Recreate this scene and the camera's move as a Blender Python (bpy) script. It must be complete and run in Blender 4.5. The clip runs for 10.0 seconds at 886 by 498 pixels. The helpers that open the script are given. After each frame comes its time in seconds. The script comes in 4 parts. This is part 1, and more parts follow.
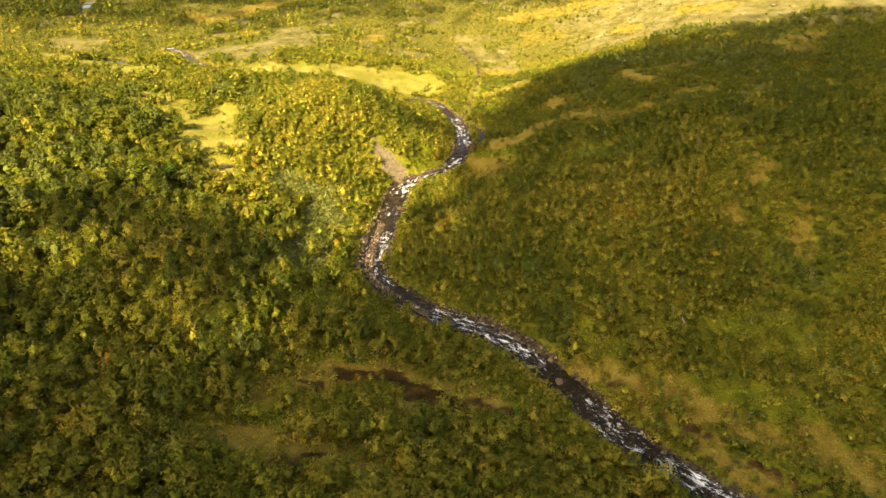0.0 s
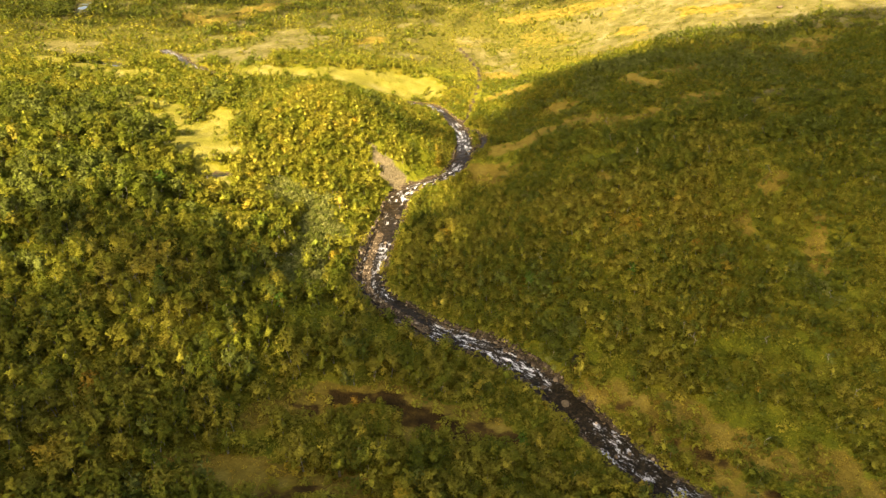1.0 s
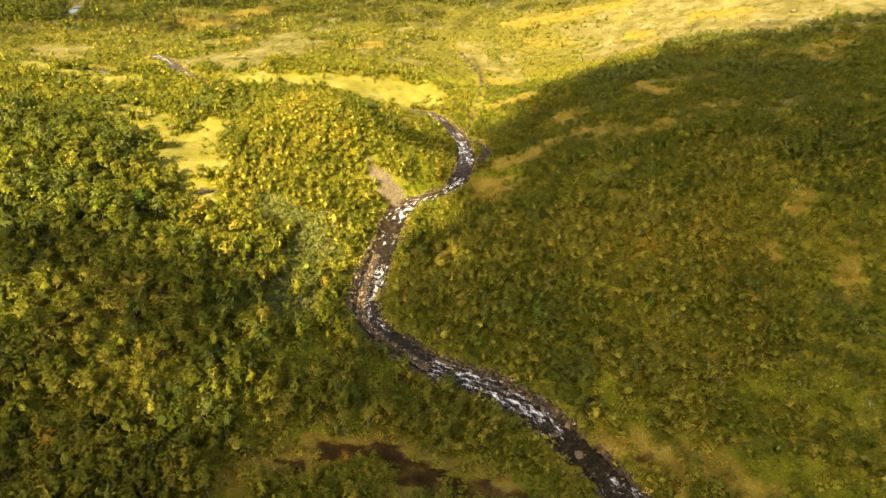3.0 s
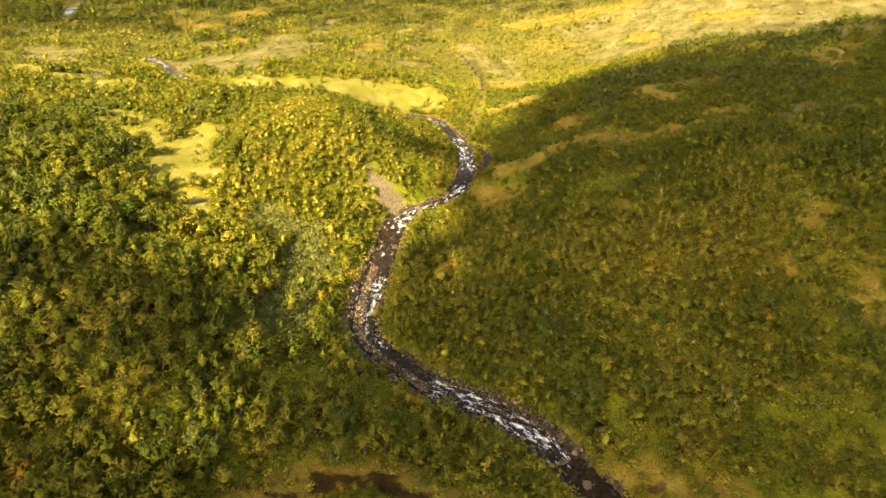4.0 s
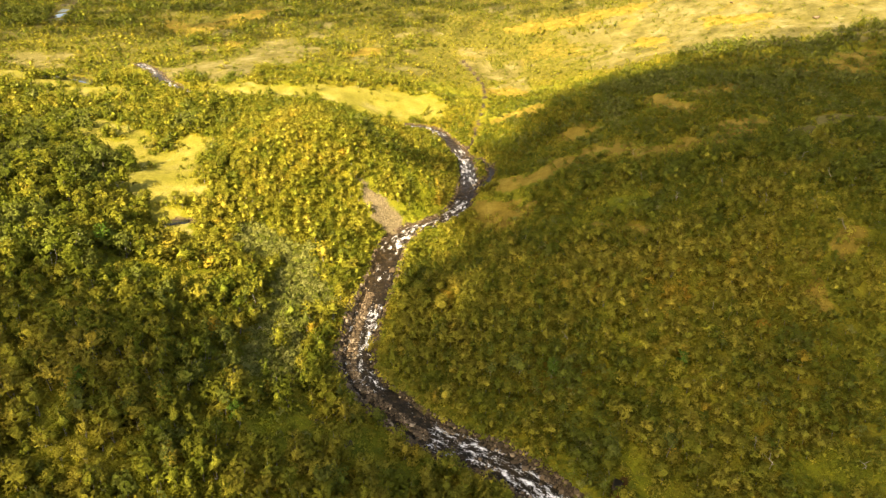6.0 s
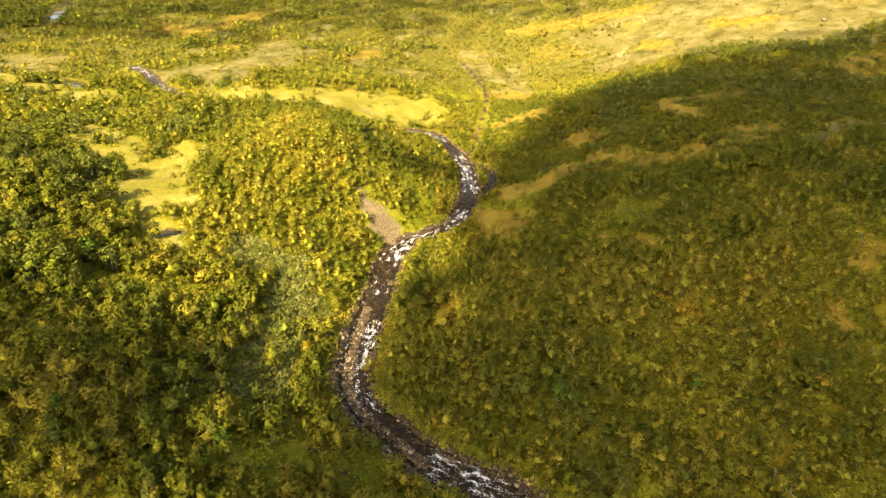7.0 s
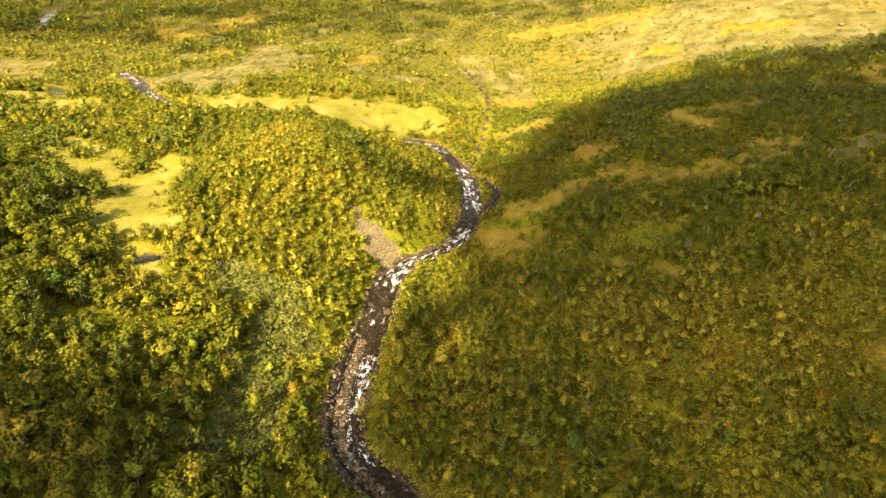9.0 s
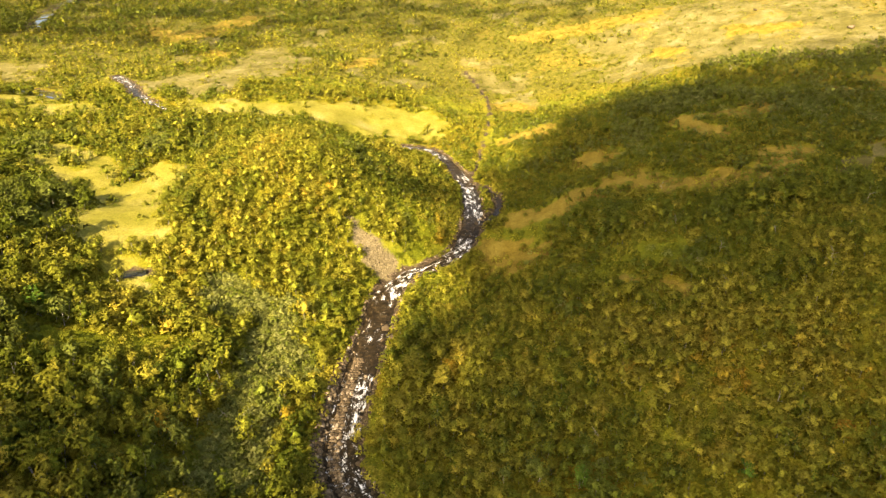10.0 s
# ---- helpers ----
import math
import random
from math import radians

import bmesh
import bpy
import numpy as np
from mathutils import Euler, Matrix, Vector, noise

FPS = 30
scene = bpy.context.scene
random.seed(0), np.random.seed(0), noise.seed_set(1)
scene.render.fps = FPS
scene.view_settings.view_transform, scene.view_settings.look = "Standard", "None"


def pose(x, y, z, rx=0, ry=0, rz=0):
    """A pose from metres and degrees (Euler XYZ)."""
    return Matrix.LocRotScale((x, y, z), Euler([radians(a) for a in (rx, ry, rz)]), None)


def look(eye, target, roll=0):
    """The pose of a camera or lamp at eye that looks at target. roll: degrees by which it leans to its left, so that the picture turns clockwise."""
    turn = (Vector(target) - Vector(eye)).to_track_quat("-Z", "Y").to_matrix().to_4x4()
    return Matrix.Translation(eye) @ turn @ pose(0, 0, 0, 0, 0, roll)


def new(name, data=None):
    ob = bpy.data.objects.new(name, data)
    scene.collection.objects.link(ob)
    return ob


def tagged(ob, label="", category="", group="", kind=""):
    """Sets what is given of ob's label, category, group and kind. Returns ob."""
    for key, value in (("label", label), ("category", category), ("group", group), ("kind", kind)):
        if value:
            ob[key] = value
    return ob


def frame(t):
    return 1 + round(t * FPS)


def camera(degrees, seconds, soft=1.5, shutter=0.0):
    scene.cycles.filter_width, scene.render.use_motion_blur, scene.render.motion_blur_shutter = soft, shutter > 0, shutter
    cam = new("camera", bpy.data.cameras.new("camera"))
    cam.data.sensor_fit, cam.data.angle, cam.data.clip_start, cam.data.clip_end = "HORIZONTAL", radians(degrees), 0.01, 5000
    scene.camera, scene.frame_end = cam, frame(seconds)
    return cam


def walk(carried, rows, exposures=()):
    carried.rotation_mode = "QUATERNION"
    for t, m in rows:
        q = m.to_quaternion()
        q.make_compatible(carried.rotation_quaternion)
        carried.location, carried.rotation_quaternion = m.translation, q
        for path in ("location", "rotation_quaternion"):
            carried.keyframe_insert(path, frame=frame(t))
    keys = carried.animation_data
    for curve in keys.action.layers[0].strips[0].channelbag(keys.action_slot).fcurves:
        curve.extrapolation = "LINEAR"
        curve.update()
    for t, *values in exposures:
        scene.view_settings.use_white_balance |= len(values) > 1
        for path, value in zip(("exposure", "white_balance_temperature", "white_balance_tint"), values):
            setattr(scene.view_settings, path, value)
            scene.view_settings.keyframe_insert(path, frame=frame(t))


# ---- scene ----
# ---- camera ----
cam = camera(66.0, 10.0, soft=1.35)
EYE, TILT, LENGTH = 62.0, -25.35, 52.0
STEPS = (0.0, 0.5, 1.0, 1.5, 2.0, 2.5, 4.0, 4.5, 5.0, 5.5, 7.0, 7.5, 8.0, 8.5, 9.0, 9.5, 10.0)
walk(cam, [(t, pose(-0.465 * t / 10, LENGTH * t / 10, EYE, 90 + TILT + 0.275 * t / 10, 0, 0.128 * t / 10)) for t in STEPS],
     exposures=[(0.0, 2.1, 9100, 9), (10.0, 2.22, 9100, 9)])

# ---- world, sun, exposure ----
SUN_AZ = (-0.45, -0.893)          # towards the sun, on the plan
SUN_EL = 36.0
world = bpy.data.worlds.new("sky")
scene.world = world
world.use_nodes = True
sky = world.node_tree.nodes.new("ShaderNodeTexSky")
sky.sky_type, sky.sun_disc = "NISHITA", False
sky.air_density, sky.dust_density, sky.ozone_density = 0.8, 3.0, 0.6
sky.sun_elevation, sky.sun_rotation = radians(SUN_EL), math.atan2(SUN_AZ[0], SUN_AZ[1])
world.node_tree.nodes["Background"].inputs["Strength"].default_value = 0.112
world.node_tree.links.new(sky.outputs["Color"], world.node_tree.nodes["Background"].inputs["Color"])
TO_SUN = Vector((SUN_AZ[0] * math.cos(radians(SUN_EL)), SUN_AZ[1] * math.cos(radians(SUN_EL)), math.sin(radians(SUN_EL)))).normalized()
sun = new("sun", bpy.data.lights.new("sun", "SUN"))
sun.data.energy, sun.data.angle, sun.data.color = 4.5, radians(0.6), (1.0, 0.91, 0.78)
sun.matrix_basis = look(TO_SUN * 800, (0, 0, 0))
rng = np.random.default_rng(7)


# ---- helpers of the scene ----
def part(name, me, parent, label=""):
    ob = new(name, me)
    ob.parent = parent
    if label:
        ob["label"] = label
    return ob


def mesh_of(name, verts, faces, material, smooth=False, attrs=()):
    """A mesh from numpy arrays: verts (n, 3), faces (m, 3 or 4), attrs of (name, values per vertex)."""
    verts, faces = np.asarray(verts, np.float32), np.asarray(faces, np.int32)
    me = bpy.data.meshes.new(name)
    k = faces.shape[1]
    me.vertices.add(len(verts))
    me.vertices.foreach_set("co", verts.ravel())
    me.loops.add(faces.size)
    me.loops.foreach_set("vertex_index", faces.ravel())
    me.polygons.add(len(faces))
    me.polygons.foreach_set("loop_start", np.arange(0, faces.size, k, dtype=np.int32))
    if smooth:
        me.polygons.foreach_set("use_smooth", np.ones(len(faces), bool))
    for key, values in attrs:
        values = np.asarray(values, np.float32)
        if values.ndim == 2:
            me.attributes.new(key, "FLOAT_VECTOR", "POINT").data.foreach_set("vector", values.ravel())
        else:
            me.attributes.new(key, "FLOAT", "POINT").data.foreach_set("value", values)
    for m in material if isinstance(material, (list, tuple)) else [material]:
        me.materials.append(m)
    me.update(calc_edges=True)
    return me


def smooth_step(a, b, v):
    k = np.clip((v - a) / (b - a), 0, 1)
    return k * k * (3 - 2 * k)


def waves(x, y, size, seed=0, octaves=3):
    """Smooth noise on the plan, about -1 to 1, from turned sine waves."""
    r = np.random.default_rng(seed)
    total, weight = np.zeros_like(np.asarray(x, float)), 0
    for o in range(octaves):
        k, a = 2 * math.pi / size * 1.9 ** o, 0.6 ** o
        for _ in range(4):
            d, p, q = r.uniform(0, 6.283), r.uniform(0, 6.283), r.uniform(0.7, 1.3)
            u = x * math.cos(d) + y * math.sin(d)
            v = y * math.cos(d) - x * math.sin(d)
            total += a * np.sin(k * q * u + p + 1.3 * np.sin(k * 0.61 * v + 2 * p))
        weight += a * 2
    return total / weight


# ---- the lie of the land ----
# bumps and hollows: x, y, radius, height
FOREGROUND = [(36, 30, 17, -11.4), (-27, 30, 12, -6.7), (2, 37, 12, -7.7), (74, 44, 12, -5.1), (76, 50, 17, -9.5), (-41, 52, 12, -8.3), (-77, 59, 12, -11.5), (16, 66, 12, -4.7), (-15, 71, 17, -11.1), (38, 73, 24, -17.2), (-56, 80, 12, -9.6), (-34, 80, 12, -3.6), (87, 81, 17, -9.3), (2, 95, 12, -6.5), (-99, 95, 12, -5.0), (-70, 102, 12, -6.7), (24, 102, 12, -2.5), (60, 109, 12, -4.5)]
MID_VALLEY = [(-12, 109, 12, -3.4), (-34, 116, 12, -5.2), (-56, 124, 12, -1.6), (-5, 131, 24, -17.0), (-120, 131, 24, 4.4), (139, 145, 24, 9.7), (-34, 145, 12, -5.3), (-56, 145, 12, -4.3), (-142, 145, 12, 6.8), (31, 145, 12, -1.3), (66, 152, 17, 2.8), (96, 152, 12, 1.8), (-12, 160, 12, -6.0), (9, 167, 12, -8.1), (45, 174, 12, -2.5), (-66, 183, 17, -8.2), (-27, 188, 12, 6.5), (-106, 196, 12, -2.9)]
SPUR_AND_SLOPES = [(124, 196, 12, 1.3), (9, 203, 24, -13.6), (168, 203, 24, 5.4), (-128, 203, 12, -1.3), (56, 214, 17, 1.5), (-168, 214, 17, -2.1), (-97, 224, 17, -5.4), (-135, 224, 12, -2.9), (-56, 224, 12, -2.6), (31, 224, 12, 2.7), (-34, 232, 12, -1.7), (199, 234, 17, 5.2), (-12, 239, 12, -6.0), (24, 260, 24, -6.6), (-168, 275, 34, -6.8), (67, 289, 24, -4.2), (-63, 289, 24, 2.9), (15, 295, 34, -8.5)]
FAR_SLOPES = [(-100, 300, 50, -7.0), (140, 300, 50, 9.2), (110, 332, 24, 1.9), (199, 356, 34, 2.9), (-250, 360, 50, -10.1), (-149, 361, 24, -2.1), (280, 418, 34, -5.5), (110, 420, 50, 5.4), (-48, 433, 24, 1.5), (-250, 462, 24, -5.1), (-120, 476, 24, -3.7), (-5, 499, 34, 6.9), (-107, 499, 34, 7.7), (76, 499, 34, 4.2)]
BUMPS = FOREGROUND + MID_VALLEY + SPUR_AND_SLOPES + FAR_SLOPES


def hills(x, y):
    x, y = np.asarray(x, float), np.asarray(y, float)
    X, Y = np.clip(x, -330, 330) / 100, np.clip(y, -60, 560) / 100
    z = 16.9 + (-3.07) * X + 2.27 * Y + 2.47 * X * X + (-0.11) * Y * Y + 1.68 * X * Y
    for bx, by, r, h in BUMPS:
        z = z + h * np.exp(-((x - bx) ** 2 + (y - by) ** 2) / (2 * r * r))
    away = np.hypot(x, y - 250)
    return z + np.clip(away - 650, 0, None) * 0.14 * (1 + 0.5 * waves(x, y, 900, 5))


def curve_through(points, step):
    """Catmull-Rom line through the points, resampled at even steps."""
    p = np.array(points, float)
    p = np.vstack([2 * p[0] - p[1], p, 2 * p[-1] - p[-2]])
    out = []
    for i in range(1, len(p) - 2):
        for u in np.linspace(0, 1, 12, endpoint=False):
            a, b, c, d = p[i - 1:i + 3]
            out.append(0.5 * (2 * b + (c - a) * u + (2 * a - 5 * b + 4 * c - d) * u * u + (3 * b - a - 3 * c + d) * u ** 3))
    out = np.array(out + [p[-2]])
    s = np.r_[0, np.cumsum(np.hypot(*np.diff(out[:, :2], axis=0).T))]
    u = np.arange(0, s[-1], step)
    return np.stack([np.interp(u, s, out[:, k]) for k in range(out.shape[1])], 1)


# water courses: x, y, level, width
STREAM = [(95, 5, -5.5, 5.5), (60, 38, -3.2, 5), (44, 54, -2.4, 5), (35.6, 61.8, -1.9, 4.8), (31.1, 66.3, -1.6, 4.8), (26.3, 71.6, -1.3, 4.8), (22.2, 77.5, -0.8, 4.8),
          (18.4, 84, -0.3, 4.8), (13.2, 91.7, 0.1, 4.8), (7.2, 98.2, 0.3, 5.2), (-0.4, 102.5, 0.4, 5.2), (-6.6, 108.2, 0.6, 4.8), (-11.6, 114, 0.8, 4.6),
          (-13.8, 120, 0.9, 4.9), (-13.9, 127.5, 1.1, 4.9), (-13.2, 137, 1.4, 5.0), (-12, 148.5, 1.7, 5.2), (-11, 159.5, 2.1, 4.8), (-7.6, 166.8, 2.6, 3.8)]
UPPER = [(-3.2, 169.8, 2.9, 3.6), (2.2, 175.3, 3.8, 3.8), (5.3, 184.9, 5.3, 4.2), (5.8, 196.2, 6.0, 4.2), (4.7, 207.3, 6.7, 3.8), (0, 221, 7.8, 3.6),
         (-5.3, 229.5, 8.3, 3.6), (-11.5, 231.3, 8.5, 3.2), (-24, 231, 9.5, 3)]
SIDE = [(7.2, 186, 5.4, 1.4), (10.4, 189.5, 5.7, 2.0), (12, 197, 6.0, 2.0), (9.4, 204, 6.5, 1.6), (5.4, 207, 6.7, 1.4)]
BROOK = [(6.4, 211, 7.2, 0.6), (8, 218, 8.3, 0.6), (10.2, 232, 9.6, 0.5), (12.9, 255, 10.2, 0.5), (13.5, 275, 10.8, 0.5), (12, 290, 11.4, 0.7), (7, 310, 14, 0.6)]
REACH = [(-78, 241, 16.3, 2.5), (-83.1, 245.5, 16.6, 3.5), (-92.6, 256.9, 16.8, 4.5), (-102, 273.3, 17.0, 4), (-112, 285, 17.4, 4)]
PONDS = [(-142, 270, 15.8, 5), (-128.6, 266.9, 16.0, 5), (-113.8, 254.1, 16.6, 4)]
RIVER = [(-185, 370, 21.2, 4), (-193.8, 389.8, 21.7, 5), (-202.3, 414.4, 22.8, 6), (-215, 451.2, 23.4, 6), (-225, 500, 25, 6)]
POOL = [(-52.5, 149.2, 11.9, 2.4), (-50.2, 149.8, 11.9, 2.6), (-48.2, 150.4, 11.9, 2.0)]
COURSES = {"stream": curve_through(STREAM + UPPER, 0.6), "side": curve_through(SIDE, 0.6), "brook": curve_through(BROOK, 0.6), "reach": curve_through(REACH, 0.8),
           "ponds": curve_through(PONDS, 0.8), "river": curve_through(RIVER, 1.5), "pool": curve_through(POOL, 0.5)}


def beside(x, y, line, cap=30.0):
    """Distance from the nearest sample of a line, and that sample's number."""
    x, y = np.asarray(x, float).ravel(), np.asarray(y, float).ravel()
    d, n = np.full(x.shape, cap), np.zeros(x.shape, int)
    lo, hi = line[:, :2].min(0) - cap, line[:, :2].max(0) + cap
    near = np.flatnonzero((x > lo[0]) & (x < hi[0]) & (y > lo[1]) & (y < hi[1]))
    for k in range(0, len(near), 20000):
        i = near[k:k + 20000]
        dd = np.hypot(x[i, None] - line[None, :, 0], y[i, None] - line[None, :, 1])
        m = dd.argmin(1)
        d[i], n[i] = np.minimum(dd[np.arange(len(i)), m], cap), m
    return d, n


BANK = {"stream": 4.5, "side": 2.0, "brook": 2.0, "reach": 5.0, "ponds": 5.0, "river": 8.0, "pool": 2.5}


def ground_height(x, y):
    shape = np.shape(x)
    x, y = np.asarray(x, float).ravel(), np.asarray(y, float).ravel()
    z = hills(x, y) + 0.35 * waves(x, y, 17, 3) + 0.10 * waves(x, y, 3.1, 4)
    for key, line in COURSES.items():
        d, n = beside(x, y, line)
        half = line[n, 3] / 2
        k = smooth_step(half * 0.75, half + BANK[key], d)
        bed = line[n, 2] - 0.45 + 0.75 * smooth_step(half * 0.7, half * 1.25, d)
        z = np.where(d < 29, bed * (1 - k) + z * k, z)
    return z.reshape(shape)


# open ground among the birches: kind, half width, points on the plan
HILLSIDE_OPEN = [
    ("rust", 4.0, (16, 183), (24, 184), (33, 188), (39, 186), (42, 182)),
    ("rust", 5.2, (45, 178), (52, 176), (58, 174), (64, 178), (69, 184)),
    ("rust", 4.0, (18, 228), (26, 228)),
    ("rust", 5.1, (66, 210), (74, 212)),
    ("straw", 2.9, (71, 168), (78, 174), (87, 182), (94, 180), (95, 172)),
    ("rust", 4.6, (84, 168), (90, 160)),
    ("rust", 5.6, (109, 218), (117, 230)),
    ("rust", 1.8, (61, 126), (64, 128)),
    ("rust", 3.4, (32, 204), (36, 202)),
    ("rust", 3.6, (55, 208), (60, 200)),
    ("lawn", 4.0, (28, 152), (36, 152)),
    ("rust", 4.6, (9, 174), (15, 170)),
    ("lawn", 3.8, (11, 178), (22, 180)),
]
FAR_OPEN = [
    ("straw", 14.0, (-86, 272), (-71, 274), (-61, 305)),
    ("straw", 8.0, (-70, 257), (-71, 330)),
    ("meadow", 5.5, (-70, 239), (-47, 238), (-27, 245)),
    ("meadow", 9.5, (-30, 240), (-18, 246), (-8, 248)),
    ("meadow", 9.0, (-154, 271), (-124, 250)),
    ("meadow", 6.0, (-112, 239), (-104, 243)),
    ("straw", 6.0, (-165, 303), (-150, 305)),
    ("rust", 9.0, (-116, 360), (-102, 386), (-93, 409)),
    ("rust", 6.0, (-143, 386), (-124, 367)),
    ("rust", 5.0, (-97, 334), (-89, 329)),
    ("rust", 5.0, (-35, 303), (-30, 314)),
    ("straw", 5.5, (12, 307), (18, 292), (27, 298)),
    ("rust", 5.5, (19, 273), (24, 268)),
    ("rust", 7.0, (35, 340), (50, 339), (62, 339)),
    ("straw", 12.0, (64, 284), (81, 278), (97, 264), (112, 258), (122, 255)),
    ("straw", 19.0, (71, 316), (86, 298), (104, 282), (119, 268)),
    ("straw", 28.0, (87, 316), (110, 295), (146, 269)),
    ("rust", 8.0, (66, 342), (80, 338)),
    ("rust", 6.0, (99, 291), (108, 284)),
    ("rust", 4.0, (73, 295), (78, 291)),
]
NEAR_OPEN = [
    ("rust", 2.6, (21, 86), (27, 83), (34, 81), (40, 76), (46, 70), (55, 68)),
    ("rust", 2.4, (29, 77), (35, 71), (40, 65)),
    ("rust", 2.6, (50, 72), (54, 64)),
    ("peat", 0.5, (25.4, 83.5), (28.4, 80.4), (31.6, 76.9), (36.3, 73.2)),
    ("peat", 0.9, (40.8, 68.2), (43.3, 64.2), (49.2, 62.3)),
    ("peat", 0.5, (19.3, 87.8), (20.3, 92.4), (21.5, 94.2)),
    ("lawn", 3.0, (42, 93), (49, 92), (56, 90)),
    ("lawn", 3.0, (38, 82), (45, 78), (51, 75)),
    ("lawn", 3.0, (23, 94), (26, 91)),
    ("peat", 1.5, (-14, 81), (-9, 82), (-4, 80), (1, 78), (6, 76), (10, 76)),
    ("peat", 1.2, (-5, 77), (0, 76), (5, 75)),
    ("rust", 2.6, (-23, 75), (-18, 80), (-12, 83), (-5, 84), (1, 81), (8, 78)),
    ("rust", 1.6, (-7, 75), (-2, 75)),
    ("peat", 0.5, (-22.3, 76.0), (-20.0, 77.9), (-16.4, 77.4)),
    ("peat", 1.6, (-18, 59), (-15, 62), (-12, 60)),
    ("rust", 2.6, (-23, 62), (-18, 64), (-12, 63), (-8, 59)),
    ("rust", 2.0, (-32, 66), (-26, 65), (-20, 66)),
    ("lawn", 2.4, (-21, 70), (-17, 71)),
    ("lawn", 3.0, (-51, 127), (-42, 133)),
    ("lawn", 2.5, (-21, 98), (-10, 101)),
]
VALLEY_OPEN = [
    ("meadow", 4.0, (-88, 193), (-79, 186), (-71, 176)),
    ("meadow", 8.5, (-62, 164), (-59, 175), (-61, 188)),
    ("meadow", 5.0, (-57, 157), (-52, 160)),
    ("meadow", 2.2, (-52, 151), (-49, 147)),
    ("meadow", 3.2, (-90, 203), (-80, 198), (-72, 191)),
    ("meadow", 5.0, (-77, 188), (-66, 179)),
    ("rust", 1.3, (55, 125), (54, 116)),
    ("rust", 1.6, (66, 116), (63, 108)),
    ("rust", 1.2, (28, 148), (35, 139)),
    ("rust", 2.6, (96, 222), (112, 214)),
    ("scree", 0.9, (-17.5, 172), (-14.5, 168)),
    ("scree", 3.5, (-13.5, 167.5), (-9.5, 165)),
    ("scrub", 5.0, (-35, 149), (-28, 148), (-25.5, 136), (-27, 120), (-26, 111)),
    ("lawn", 3.0, (-44, 131), (-38, 134)),
    ("lawn", 3.0, (-15, 100), (-6, 96)),
    ("lawn", 2.4, (-52, 146), (-48, 147)),
    ("lawn", 3.6, (-7, 223), (-13, 226), (-24, 226)),
    ("lawn", 1.6, (-9, 182), (-4, 178), (-6, 172)),
]
OPEN = HILLSIDE_OPEN + FAR_OPEN + NEAR_OPEN + VALLEY_OPEN
KINDS = ("meadow", "straw", "rust", "peat", "scree", "scrub", "lawn")


def open_ground(x, y):
    """For each kind of open ground, how far (0 to 1) it covers the points."""
    x, y = np.asarray(x, float).ravel(), np.asarray(y, float).ravel()
    wob = 0.5 * waves(x, y, 14, 11) + 0.3 * waves(x, y, 4, 12)
    cover = {k: np.zeros(x.shape) for k in KINDS}
    for kind, half, *points in OPEN:
        line = curve_through(points, 1.0) if len(points) > 2 else np.stack([np.linspace(points[0][k], points[1][k], 12) for k in (0, 1)], 1)
        d, _ = beside(x, y, line, cap=half * 2.5 + 4)
        cover[kind] = np.maximum(cover[kind], smooth_step(half * 1.25, half * 0.65, d + wob * (half * 0.75 + 1.1)))
    far = smooth_step(225, 300, y)
    heath = smooth_step(0.15, 0.45, waves(x, y, 46, 21)) * far * smooth_step(-40, 60, x + 0.2 * (y - 250))
    cover["rust"] = np.maximum(cover["rust"], heath * 0.45)
    glade = smooth_step(0.42, 0.6, waves(x, y, 38, 23)) * far
    cover["straw"] = np.maximum(cover["straw"], glade * 0.8)
    return cover


# ---- materials ----
def material(name, build):
    m = bpy.data.materials.new(name)
    m.use_nodes = True
    nt = m.node_tree
    nt.nodes.clear()
    out = nt.nodes.new("ShaderNodeOutputMaterial")
    nt.links.new(build(nt), out.inputs["Surface"])
    return m


def node(nt, kind, values=()):
    n = nt.nodes.new(kind)
    for key, value in dict(values).items():
        if isinstance(value, bpy.types.NodeSocket):
            nt.links.new(value, n.inputs[key])
        else:
            n.inputs[key].default_value = value
    return n


def ramp(nt, fac, stops, mode="LINEAR"):
    n = nt.nodes.new("ShaderNodeValToRGB")
    n.color_ramp.interpolation = mode
    while len(n.color_ramp.elements) < len(stops):
        n.color_ramp.elements.new(0.5)
    for e, (p, c) in zip(n.color_ramp.elements, stops):
        e.position, e.color = p, (*c, 1) if len(c) == 3 else c
    nt.links.new(fac, n.inputs["Fac"])
    return n.outputs["Color"]


def mix(nt, fac, a, b, mode="MIX"):
    n = nt.nodes.new("ShaderNodeMix")
    n.data_type, n.blend_type = "RGBA", mode
    for socket, value in ((n.inputs[0], fac), (n.inputs[6], a), (n.inputs[7], b)):
        if isinstance(value, bpy.types.NodeSocket):
            nt.links.new(value, socket)
        else:
            socket.default_value = value if not isinstance(value, tuple) or len(value) == 4 else (*value, 1)
    return n.outputs[2]


def math_node(nt, op, a, b=0.0, clamp=False):
    n = nt.nodes.new("ShaderNodeMath")
    n.operation, n.use_clamp = op, clamp
    for socket, value in ((n.inputs[0], a), (n.inputs[1], b)):
        if isinstance(value, bpy.types.NodeSocket):
            nt.links.new(value, socket)
        else:
            socket.default_value = value
    return n.outputs[0]


def attribute(nt, name):
    n = nt.nodes.new("ShaderNodeAttribute")
    n.attribute_name = name
    return n.outputs["Fac"]


